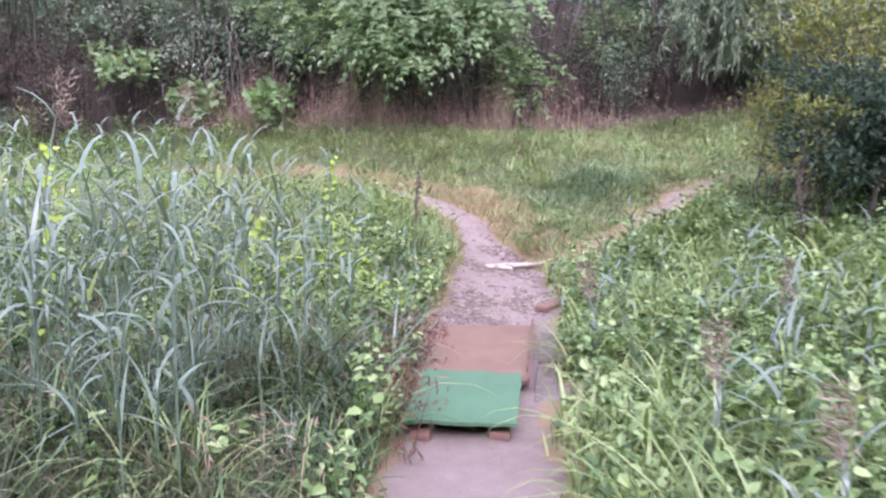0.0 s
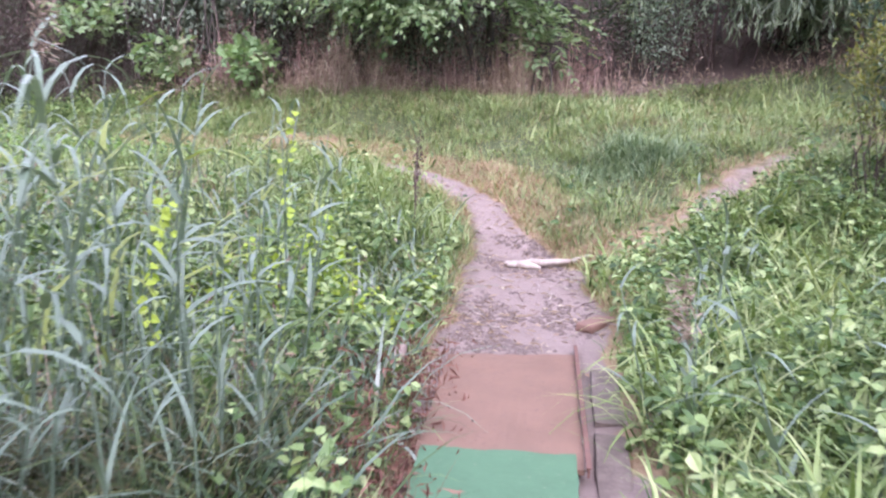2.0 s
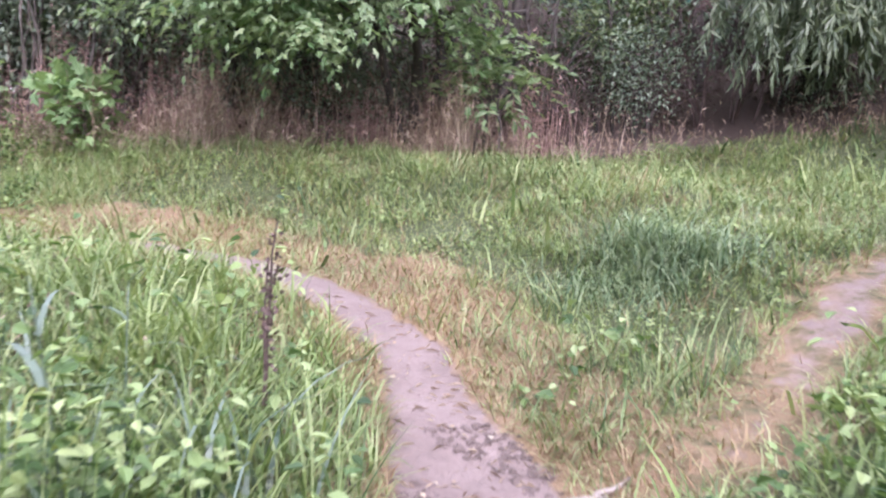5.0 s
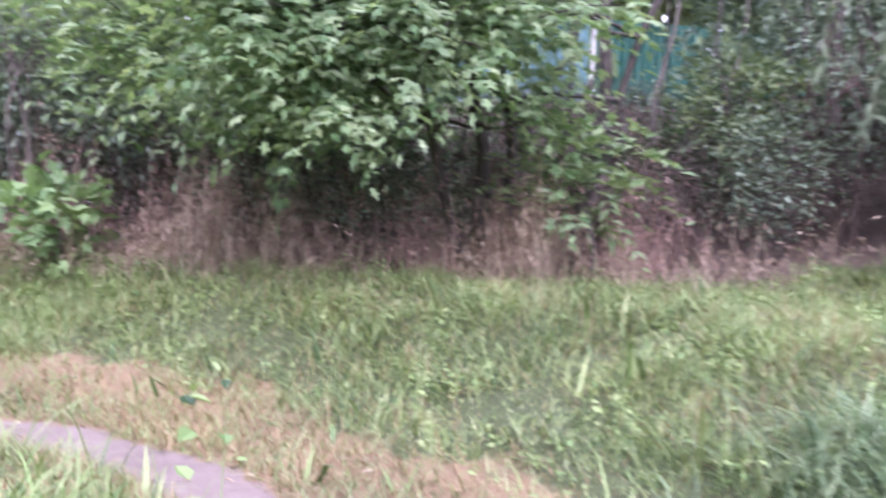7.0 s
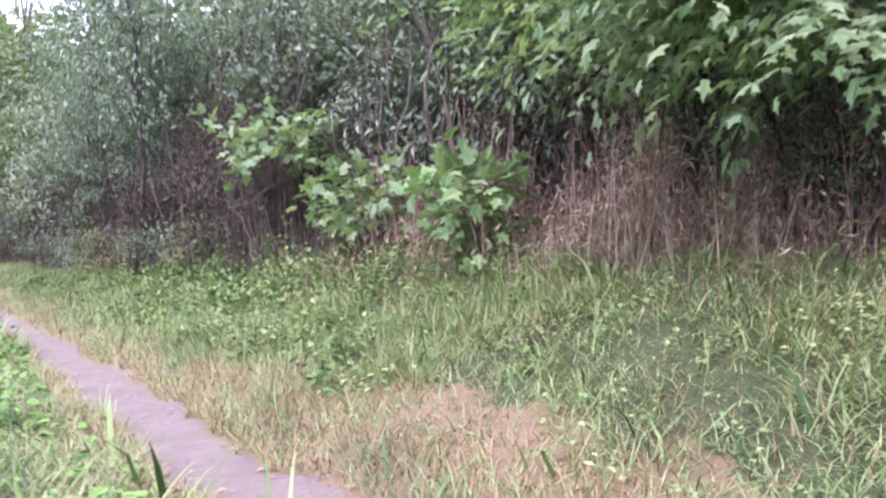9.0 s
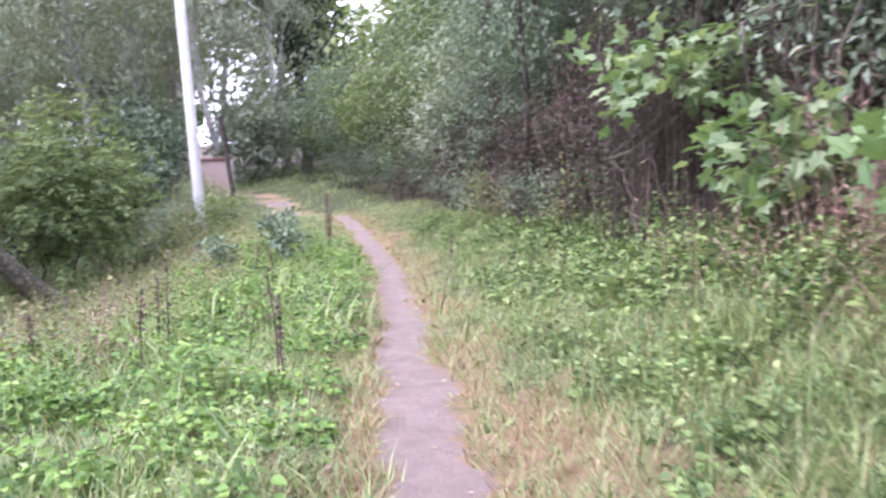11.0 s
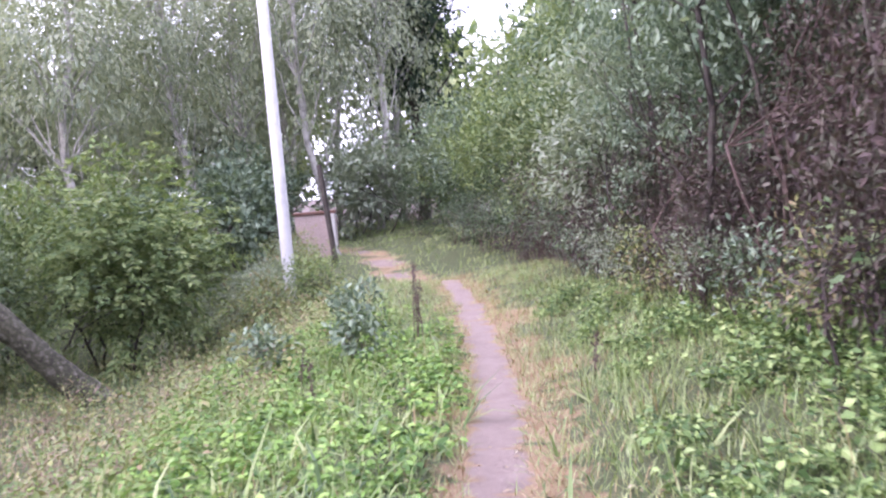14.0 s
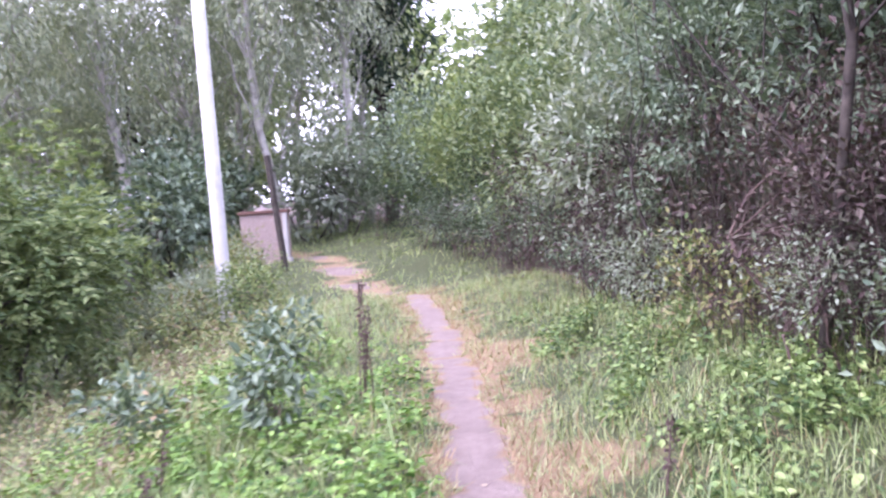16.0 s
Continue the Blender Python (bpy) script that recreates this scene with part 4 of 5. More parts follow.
for x, y, n in ((7.4, 13.0, 60), (9.2, 12.7, 90)):
    bush("sparse_shrub", "sparse dark shrub with scattered leaves", "shrub", (x, y), (1.2, 0.8, 1.4), 1.9, ELDER, TWIG, n, 26, (0.05, 0.09), 0.5, 0.22, 8, 0.02, group="sparse shrubs")


def overhanging_willow():
    """A willow at the wood edge whose boughs hang down in strands of long narrow leaves."""
    root = tagged(new("willow"), "willow with drooping pale grey-green leaves at the wood edge", "tree")
    root.location = (8.6, 13.0, floor_at(8.6, 13.0) - 0.1)
    trunk = part("trunk", mesh_of("trunk", *tube(wander((0, 0, 0), (-0.5, -0.2, 2.4), 0.08), np.linspace(0.15, 0.09, 7), 9), BARK, True), root)
    top = ellipsoid(84, (2.2, 0.8, 0.7), 0.2) + (-0.6, -1.1, 1.4)
    for e in top[rng.choice(84, 16, replace=False)]:
        part("bough", mesh_of("bough", *tube(wander((-0.5, -0.2, 2.3), e, 0.1), np.linspace(0.045, 0.008, 7), 5), BARK, True), trunk)
    at, way = [], []
    for e in top:
        for k in range(4):
            a, reach = rng.uniform(0, 6.283), rng.uniform(0.4, 1.0)
            q = np.linspace(0, 1, 34)
            bow = np.stack([np.cos(a) * 0.4 * q ** 0.6, np.sin(a) * 0.4 * q ** 0.6, -reach * q ** 1.6], -1) + e + rng.normal(0, 0.06, 3)
            at.append(bow)
            way.append(np.gradient(bow, axis=0) * 14 + rng.normal(0, 0.55, (34, 3)) - (0, 0, 0.6))
    at, way = np.concatenate(at), np.concatenate(way)
    n = len(at)
    size = rng.uniform(0.10, 0.19, n)
    part("crown", mesh_of("crown", *leaves(at, way, rng.normal(0, 0.6, (n, 3)) + (-0.5, -0.8, 0.5), size, size * 0.23), DUSKY_WILLOW), root)


def spreading_maple():
    """A many-stemmed ash-leaved maple that reaches out over the meadow's edge in tiers of feathered leaves."""
    root = tagged(new("ash_leaved_maple"), "many-stemmed ash-leaved maple reaching over the meadow edge", "tree")
    root.location = (4.3, 13.4, floor_at(4.3, 13.4) - 0.1)
    z = root.location.z
    forks = []
    for x, y, h, r in ((-0.45, -0.1, 3.0, 0.06), (-0.1, 0.05, 3.6, 0.075), (0.25, 0.0, 3.2, 0.05), (0.85, 0.15, 3.4, 0.055), (-1.0, -0.2, 2.6, 0.045)):
        line = wander((x * 0.35, y, 0), (x * 1.5, y * 1.5 - 0.2, h), 0.09, 9)
        forks.append((line, r, part("stem", mesh_of("stem", *tube(line, np.linspace(r, r * 0.55, 9), 8), BARK, True), root)))
    tips, ways = [], []
    for k in range(56):
        x = rng.triangular(1.25, 2.3, 4.6) if k < 50 else rng.uniform(1.5, 2.7)
        y = rng.uniform(11.7, 12.9)
        h = (rng.uniform(2.2, 3.6) if k < 50 else rng.uniform(2.1, 2.4)) + 0.12 * max(0.0, x - 3.6)
        end = np.array((x - 4.3, y - 13.4, h - z))
        line, r, stem = forks[int(rng.integers(0, 5)) if x > 2.6 else (0, 4)[k % 2]]
        twig = wander(line[int(rng.integers(4, 9))], end, 0.1, 8)
        part("branch", mesh_of("branch", *tube(twig, np.linspace(r * 0.4, 0.004, 8), 5), BARK, True), stem)
        out = unit(twig[-1] - twig[0])
        for q in np.linspace(0.45, 1, 9):
            p = twig[0] + (twig[-1] - twig[0]) * q
            for side in (-1, 1, 0):
                tips.append(p + rng.normal(0, 0.09, 3))
                ways.append(out * (0.6 + 0.4 * q) + side * np.array((-out[1], out[0], 0)) * 1.1 + rng.normal(0, 0.25, 3) - (0, 0, 0.1))
    tips, ways = np.array(tips), np.array(ways)
    n = len(tips)
    part("crown", mesh_of("crown", *sprays(tips, ways, 4, rng.uniform(0.22, 0.38, n), rng.uniform(0.08, 0.125, n), 0.62, 0.7, LEAF_LOBED), MAPLE), root)


spreading_maple()
overhanging_willow()
for x, y, h in ((1.0, 14.9, 2.2), (-0.6, 15.7, 2.4), (0.2, 15.2, 2.6), (-1.9, 16.6, 2.6)):
    bush("elder_shrub", "elder shrub with dull blue-green leaves", "shrub", (x, y), (1.0, 0.7, 1.5), h, GREY_ELDER, GREY_BARK, 120, 28, (0.05, 0.09), 0.5, 0.19, 5, 0.022, group="elders")
bush("maple_sapling", "young maple with large pale green leaves", "sapling", (0.72, 13.85), (0.36, 0.3, 0.4), 0.62, PALE_MAPLE, GREY_BARK, 26, 9, (0.11, 0.18), 0.95, 0.13, 3, 0.010, shape=LEAF_LOBED)
bush("maple_sapling", "young maple with large leaves beside dead grass", "sapling", (-0.4, 14.85), (0.62, 0.4, 0.34), 0.62, MAPLE, GREY_BARK, 30, 9, (0.10, 0.17), 0.95, 0.14, 3, 0.010, shape=LEAF_LOBED)
bush("maple_sapling", "taller young maple against the dark thicket", "sapling", (-1.6, 15.7), (0.8, 0.5, 0.32), 1.35, MAPLE, GREY_BARK, 30, 9, (0.10, 0.17), 0.95, 0.16, 2, 0.012, shape=LEAF_LOBED)

bush("pale_shrub", "small pale grey-leaved shrub at the wood edge", "shrub", (-5.2, 18.3), (0.4, 0.35, 0.4), 0.5, WILLOW, TWIG, 30, 40, (0.025, 0.05), 0.5, 0.14, 5, 0.01)
bush("pale_shrub", "small pale grey-leaved shrub at the wood edge", "shrub", (-7.8, 20.2), (0.5, 0.45, 0.4), 0.5, WILLOW, TWIG, 40, 40, (0.03, 0.06), 0.5, 0.14, 5, 0.01)
for x, y, m in ((-4.2, 17.65, ELDER), (-6.4, 19.1, SLOPEWEED), (-3.5, 17.2, SLOPEWEED), (-8.9, 20.9, ELDER)):
    bush("leafy_shrub", "knee-high shrub of mixed dull leaves at the wood edge", "shrub", (x, y), (0.55, 0.4, 0.4), 0.45, m, TWIG, 34, 30, (0.03, 0.07), 0.55, 0.12, 6, 0.008, group="leafy shrubs")
bush("maple_sapling", "maple shoots hanging out over the verge", "sapling", (-2.0, 16.4), (0.6, 0.45, 0.5), 1.9, ELDER, BARK, 24, 9, (0.08, 0.14), 0.95, 0.16, 2, 0.012, shape=LEAF_LOBED)
bush("maple_sapling", "low maple shoots at the wood edge", "sapling", (-3.1, 16.9), (0.4, 0.3, 0.35), 0.5, MAPLE, BARK, 12, 8, (0.06, 0.11), 0.95, 0.12, 2, 0.008, shape=LEAF_LOBED)
# along the trail
for x, y, rx, rz, l, mat, lab in (
        (-2.7, 17.4, 1.0, 1.5, 1.7, WITHERED, "shrub of withered purple-brown leaves"), (-4.0, 18.5, 1.1, 1.5, 1.6, WITHERED, "shrub of withered purple-brown leaves"),
        (-1.7, 16.8, 0.9, 1.5, 1.7, WITHERED, "shrub of withered purple-brown leaves"),
        (-5.5, 19.4, 1.1, 1.3, 2.1, ELDER, "blue-green elder shrub at the trail"), (-5.2, 18.9, 0.9, 0.7, 0.9, WITHERED, "low shrub of withered purple-brown leaves"), (-7.2, 20.6, 1.2, 1.6, 1.9, ELDER, "blue-green elder shrub at the trail"),
        (-9.2, 21.8, 1.3, 1.7, 1.9, WILLOW, "grey-green willow shrub at the trail"), (-11.3, 23.2, 1.3, 1.7, 2.0, WOODLEAF, "green hazel shrub at the trail"),
        (-13.6, 24.6, 1.5, 2.0, 2.4, WOODLEAF, "green hazel shrub at the trail"), (-16.5, 26.0, 1.6, 2.0, 2.3, HAZEL, "light green hazel shrub at the trail"),
        (-20, 27.5, 2.0, 2.0, 2.2, ELDER, "dark elder shrub where the trail ends")):
    bush("wood_edge_shrub", lab, "shrub", (x, y), (rx, rx * 0.85, rz), l, mat, TWIG if mat == WITHERED else BARK, 80 if x > -8 else 110, 42 if mat == WITHERED else 115 if x > -8 else 60, (0.03, 0.065) if mat == WITHERED else (0.035, 0.09) if x > -8 else (0.08, 0.14), 0.5, (0.13 if mat == WITHERED else 0.16) if x > -8 else 0.28, 12 if mat == WITHERED else 7, 0.018, group="wood edge")
bush("round_shrub", "rounded light green shrub on the slope", "shrub", (-16, 17), (1.95, 1.8, 1.85), 2.0, HAZEL, BARK, 380, 6, (0.10, 0.16), 0.42, 0.2, 7, 0.03, kind_spray=True)
bush("slope_shrub", "dark green shrub in the hollow", "shrub", (-15.6, 14.2), (1.7, 1.5, 1.4), 1.5, WOODLEAF, BARK, 190, 34, (0.09, 0.14), 0.5, 0.2, 6, 0.03)
bush("slope_shrub", "dark shrub low in the hollow", "shrub", (-12.4, 13.0), (1.1, 1.0, 0.7), 0.6, FIR, BARK, 110, 30, (0.06, 0.11), 0.5, 0.2, 5, 0.02)
bush("slope_shrub", "green shrub deeper in the hollow", "shrub", (-19, 15.5), (2.2, 2, 1.8), 2.2, HAZEL, BARK, 190, 34, (0.10, 0.16), 0.5, 0.25, 6, 0.03)
for x, y in ((-15.6, 19.3), (-14.2, 18.6), (-16.8, 19.0), (-17.2, 20.8), (-14.9, 19.9), (-18.6, 21.3), (-18.0, 20.3), (-19.3, 21.7)):
    bush("weedy_shrub", "pale weedy shrub around the pole", "shrub", (x, y), (0.75, 0.7, 0.6), 0.6, (WILLOW, SLOPEWEED, HAZEL)[int(-x * 10) % 3], BARK, 60, 24, (0.05, 0.1), 0.45, 0.14, 6, 0.01)
bush("dark_bush", "dark blue-green bush beside the side path", "shrub", (5.25, 6.1), (0.95, 0.9, 0.75), 0.85, FIR, BARK, 220, 44, (0.05, 0.10), 0.35, 0.16, 6, 0.03)
bush("tall_shrub", "tall dull green shrub behind the dark bush", "shrub", (8.6, 9.6), (1.6, 1.3, 1.5), 1.6, ELDER, BARK, 140, 34, (0.06, 0.12), 0.5, 0.24, 6, 0.03)
bush("yellowing_shrub", "yellowish green shrub above the dark bush", "shrub", (6.0, 7.3), (1.1, 0.9, 0.9), 1.6, GOLDEN, BARK, 120, 30, (0.05, 0.09), 0.45, 0.17, 6, 0.025)
for x, y in ((4.7, 6.6), (5.0, 7.0), (5.6, 7.0), (4.6, 5.9)):
    bush("goldenrod", "goldenrod in yellowish flower by the dark bush", "plant", (x, y), (0.35, 0.3, 0.5), 0.95, GOLDEN, TWIG, 26, 22, (0.04, 0.08), 0.3, 0.09, 8, 0.006, group="goldenrod")

# taller trees
stands = [[(-22.5, 12.5), (-28, 17), (-31, 27.5), (-35, 22)], [(-24.5, 18.5), (-27.5, 24.5), (-21, 8.5), (-33, 13)], [(-25.5, 21.5), (-30, 21), (-26.5, 30), (-36, 30), (-28, 10), (-24.3, 25.6), (-29.5, 29), (-24.6, 27.6), (-38, 17), (-40, 25), (-33, 18), (-37, 12), (-34, 26)]]
for k, stand in enumerate(stands):
    b = tall_tree("birch", "slender birch with a thin grey-green crown", stand[0], 13 + k, 0.13, 2.8, BIRCH_LEAF, BIRCH_BARK, 330, 23, (0.13, 0.23), 0.45, 0.3, 0.12, 0.9, group="birches", limbs=True)
    for q, (x, y) in enumerate(stand[1:]):
        copy_thing(b, pose(x, y, floor_at(x, y) - 0.2, 0, 0, 70 + q * 97))
tall_tree("dark_conifer", "far dark conifer above the wood", (-26, 30.4), 13.5, 0.25, 2.2, FIR, BARK, 240, 34, (0.2, 0.4), 0.3, 0.35, 0.2, 0.6, limbs=True)
for x, y, h in ((-15.5, 28.0, 7), (-10, 26.5, 6.8), (-17.5, 30, 8.5), (-5, 24, 7), (-0.5, 20.5, 6.5), (-22, 31, 5.5), (14, 16, 7), (2.5, 19.0, 6.5), (-30, 23.5, 8), (-33, 26.5, 8.5), (-29.5, 18.5, 7), (-35, 20.5, 8)):
    tall_tree("wood_tree", "green broadleaved tree in the wood", (x, y), h, 0.12, 2.4, BIRCH_LEAF if x < -28 else WOODLEAF if x < -8 else ELDER, BARK, 170, 28, (0.14, 0.24), 0.5, 0.3, 0.05, 0.4, group="wood trees")
for x, y, r in ((-23, 22.0, 1.7), (-23.5, 26.5, 1.8), (-26, 24, 2.0), (-26.5, 28.5, 2.0), (-22.5, 29.5, 1.8), (-29, 21, 2.2), (-24.5, 20, 1.8), (-21.5, 18.5, 1.7), (-31, 26.5, 2.2), (-29, 31, 2.2), (-25, 16, 2.0), (-33, 22, 2.4)):
    bush("far_shrub", "grey-green shrub closing the end of the trail", "shrub", (x, y), (r, r, 1.7), 1.8, (HAZEL, WILLOW, ELDER)[int(x * 2) % 3], BARK, 120, 20, (0.16, 0.28), 0.5, 0.3, 4, 0.03, group="far shrubs")
# edge trees added so their high, partly unseen crowns shade the growth below
for x, y, h, r, low, tx in ((5.6, 14.6, 7.5, 2.1, 0.4, 0.07), (7.9, 14.0, 7, 2.1, 0.38, 0.08), (10.2, 13.6, 7, 2.0, 0.38, 0.08), (2.6, 16.6, 7.5, 2.2, 0.4, 0.08), (-5.3, 18.35, 6.5, 1.9, 0.26, 0.034), (-2.9, 17.6, 6.5, 1.8, 0.36, 0.034), (-7.9, 21.2, 6.5, 1.9, 0.3, 0.034), (-16.8, 12.4, 8, 2.4, 0.3, 0.12), (-14.6, 11.6, 7, 2.2, 0.35, 0.1)):
    tall_tree("edge_shade_tree", "dark upright tree at the wood edge, added to shade the growth below", (x, y), h, tx, r, ELDER, BARK, 150, 44 if tx < 0.04 else 30, (0.06, 0.11) if tx < 0.04 else (0.10, 0.17), 0.5, 0.3, low, 0.4, group="edge trees")
tree = tall_tree("distant_tree", "broadleaved tree standing round the meadow", (-12, -9), 9, 0.2, 3.6, HAZEL, BARK, 130, 13, (0.45, 0.7), 0.6, 0.5, 0.05, 0.4, group="distant trees")
for i in range(14):
    a = -2.7 + i * 0.21
    copy_thing(tree, pose(-2 + 20 * math.cos(a), 6 + 17 * math.sin(a), -0.3, 0, 0, i * 47))
for x, y in ((-46, 10), (-48, 18), (-47, 26), (-43, 33), (-35, 38), (-27, 40), (-18, 37), (-8, 32), (-34, 3), (-25, 0), (5, 26), (8, 25.5), (11.5, 25), (16, 24), (22, 18)):
    copy_thing(tree, pose(x, y, -0.5 if x < 0 else 2.5, 0, 0, x * 31) @ Matrix.Scale(1.3, 4))


# ---- leaning trunk in the hollow ----
def leaning_trunk():
    root = tagged(new("leaning_tree"), "leaning mossy grey tree trunk rising from the hollow", "tree")
    root.location = (-13.4, 15.5, floor_at(-13.4, 15.5) - 0.1)
    spine = smooth_line([(0.15, 0.25, -0.1), (0, 0, 0.2), (-0.1, -0.45, 0.75), (-0.25, -1.0, 1.45), (-0.4, -1.7, 2.4), (-0.6, -2.5, 3.6), (-0.8, -3.2, 5.2)], 6)
    v, f = tube(spine, np.interp(np.linspace(0, 6, len(spine)), range(7), [0.3, 0.22, 0.18, 0.17, 0.155, 0.13, 0.09]), 20)
    v = v + 0.022 * np.stack([ripple(v[:, 2] * 0.2 + v[:, 0] * 2, v[:, 1], 0.16, s) for s in (31, 32, 33)], -1)
    pieces = [(v, f)]
    for k in range(4):
        a = k * 1.6
        pieces.append(tube(wander((0, 0.05, 0.15), (0.5 * math.cos(a), 0.5 * math.sin(a), -0.1), 0.1, 5), [0.12, 0.1, 0.07, 0.05, 0.03], 6))
    trunk = part("trunk", mesh_of("trunk", *stack(pieces), MOSSY, True), root)
    part("limb", mesh_of("limb", *tube(wander((-0.2, -0.8, 1.1), (0.35, -2.3, 1.9), 0.12, 8), np.linspace(0.06, 0.015, 8), 8), MOSSY, True), trunk)
    part("limb", mesh_of("limb", *tube(wander((-0.3, -1.3, 1.8), (-0.7, -2.2, 3.4), 0.1, 8), np.linspace(0.06, 0.02, 8), 8), MOSSY, True), trunk)
    c = ellipsoid(60, (1.6, 1.6, 1.5), 0.3) + (-0.9, -3.0, 5.3)
    part("crown", mesh_of("crown", *clump_leaves(c, 24, 0.3, (0.09, 0.15), 0.3, 0.8), WILLOW), root)


leaning_trunk()


# ---- pole, rusty box and far fence ----
def pole():
    root = tagged(new("utility_pole"), "pale concrete utility pole standing in weeds", "pole")
    root.location = (-16.3, 20.1, floor_at(-16.3, 20.1) - 0.1)
    t = np.linspace(0, 1, 9)
    part("shaft", mesh_of("shaft", *tube(np.stack([t * 0, t * 0, t * 9.5], -1), 0.125 - 0.03 * t, 14), CONCRETE, True), root)
    part_bm("cap", box_bm(0.24, 0.24, 0.06, 0.01, 9.5), CONCRETE, root)


pole()


def rusty_box():
    root = tagged(new("metal_cabinet"), "faded rusty red metal box beside the trail", "cabinet")
    root.matrix_world = pose(-20.4, 23.0, floor_at(-20.4, 23.0) - 0.05, 0, 0, 55)
    part_bm("body", box_bm(1.0, 0.6, 1.12, 0.02), BRICK_RED, root)
    part_bm("lid", box_bm(1.08, 0.68, 0.07, 0.015, 1.123), DARK_RUST, root, "dark rusty lid")
    post = tagged(new("marker_post"), "short white-painted marker post by the trail", "post")
    post.matrix_world = pose(-19.75, 23.15, floor_at(-19.75, 23.15) - 0.05, 0, 0, 40)
    part_bm("shaft", box_bm(0.09, 0.09, 1.1, 0.012), GREY_PAINT, post)
    part_bm("foot", box_bm(0.2, 0.18, 0.12, 0.02), GREY_PAINT, post)
    dark = tagged(new("wooden_post"), "dark weathered wooden post", "post")
    dark.matrix_world = pose(-18.64, 22.49, floor_at(-18.64, 22.49) - 0.05, 2, -4, 20)
    part_bm("shaft", lump("shaft", 0.01, box_bm(0.10, 0.10, 2.45, 0.02)), BARK, dark)


rusty_box()


def far_fence():
    """Profiled steel fence on the rise behind the thicket."""
    bays = [((4.0, 23.0), FENCE_BLUE), ((6.4, 22.6), FENCE_BLUE), ((8.8, 22.2), FENCE_GREEN), ((11.2, 21.8), FENCE_GREEN), ((13.6, 21.4), FENCE_GREEN)]
    root = tagged(new("steel_fence"), "green and blue-green profiled steel fence behind the trees", "fence")
    root.location = (4.0, 23.0, 0)
    for (x, y), mat in bays:
        z = floor_at(x, y) - 0.1
        u = np.arange(0, 2.3, 0.035)
        d = np.where((np.arange(len(u)) // 2) % 2 == 0, 0.0, 0.07)
        lo = np.stack([x + u * 0.986 - 4.0, y - u * 0.164 + d - 23.0, z + 0 * u], -1)
        n = len(u)
        v = np.concatenate([lo, lo + (0, 0, 2.1), lo + (0, 0.012, 0), lo + (0, 0.012, 2.1)])
        i = np.arange(n - 1)
        f = np.concatenate([np.stack([i, i + 1, i + 1 + n, i + n], -1), np.stack([i + 2 * n, i + 3 * n, i + 1 + 3 * n, i + 1 + 2 * n], -1), np.stack([i + n, i + 1 + n, i + 1 + 3 * n, i + 3 * n], -1)])
        part("panel", mesh_of("panel", v, f, mat), root)
        b = box_bm(0.07, 0.07, 2.3, 0.008)
        bmesh.ops.translate(b, verts=b.verts, vec=(x - 4.03, y - 23.0 + 0.08, z))
        part_bm("post", b, CONCRETE, root)


far_fence()


# ---- sheets and litter on the path ----
def corner_sheet(name, a, b, c, d, thick, material, label, cat):
    """A worn flat sheet with corners a, b, c, d (near left, near right, far right, far left)."""
    a, b, c, d = (np.array(p, float) for p in (a, b, c, d))
    n = 18
    u, w = np.meshgrid(np.linspace(0, 1, n), np.linspace(0, 1, n), indexing="ij")
    u, w = u[..., None], w[..., None]
    top = (a * (1 - u) + b * u) * (1 - w) + (d * (1 - u) + c * u) * w
    top[..., 2] += 0.004 * ripple(top[..., 0], top[..., 1], 0.4, 41)
    edge = np.minimum(np.minimum(u, 1 - u), np.minimum(w, 1 - w))[..., 0]
    top[..., :2] += np.where(edge < 0.01, 0.006, 0)[..., None] * np.stack([ripple(top[..., 0], top[..., 1], 0.12, 42), ripple(top[..., 0], top[..., 1], 0.12, 43)], -1)
    mid = top.reshape(-1, 3).mean(0)
    v = np.concatenate([top.reshape(-1, 3) - mid, top.reshape(-1, 3) - mid - (0, 0, thick)])
    k = np.arange(n * n).reshape(n, n)
    f = [np.stack([k[:-1, :-1], k[1:, :-1], k[1:, 1:], k[:-1, 1:]], -1).reshape(-1, 4)]
    f.append(f[0][:, ::-1] + n * n)
    for e in (k[:, 0], k[-1, :], k[::-1, -1], k[0, ::-1]):
        f.append(np.stack([e[:-1], e[:-1] + n * n, e[1:] + n * n, e[1:]], -1))
    ob = tagged(new(name, mesh_of(name, v, np.concatenate(f), material)), label, cat)
    ob.location = mid
    return ob


corner_sheet("rusty_sheet", (1.03, 4.45, 0.012), (1.62, 4.28, 0.012), (2.15, 5.66, -0.055), (1.5, 5.76, -0.055), 0.02, RUST, "flat rust-brown sheet laid over the muddy path", "board")
corner_sheet("green_mat", (0.79, 3.72, 0.055), (1.32, 3.59, 0.05), (1.615, 4.36, 0.035), (1.075, 4.52, 0.035), 0.018, GREEN_MAT, "worn green mat laid on the path before the rusty sheet", "mat")


def edging():
    root = tagged(new("angle_iron"), "thin rusty angle iron along the sheet's edge", "edging")
    root.matrix_world = Matrix.Translation((1.90, 4.98, -0.03)) @ look((0, 0, 0), (0.53, 1.38, -0.06)) @ pose(0, 0, 0, -90)
    part_bm("flange", box_bm(0.01, 1.6, 0.03, 0.003), DARK_RUST, root)
    part_bm("lip", box_bm(0.02, 1.6, 0.006, 0.002, 0.032), DARK_RUST, root)


edging()


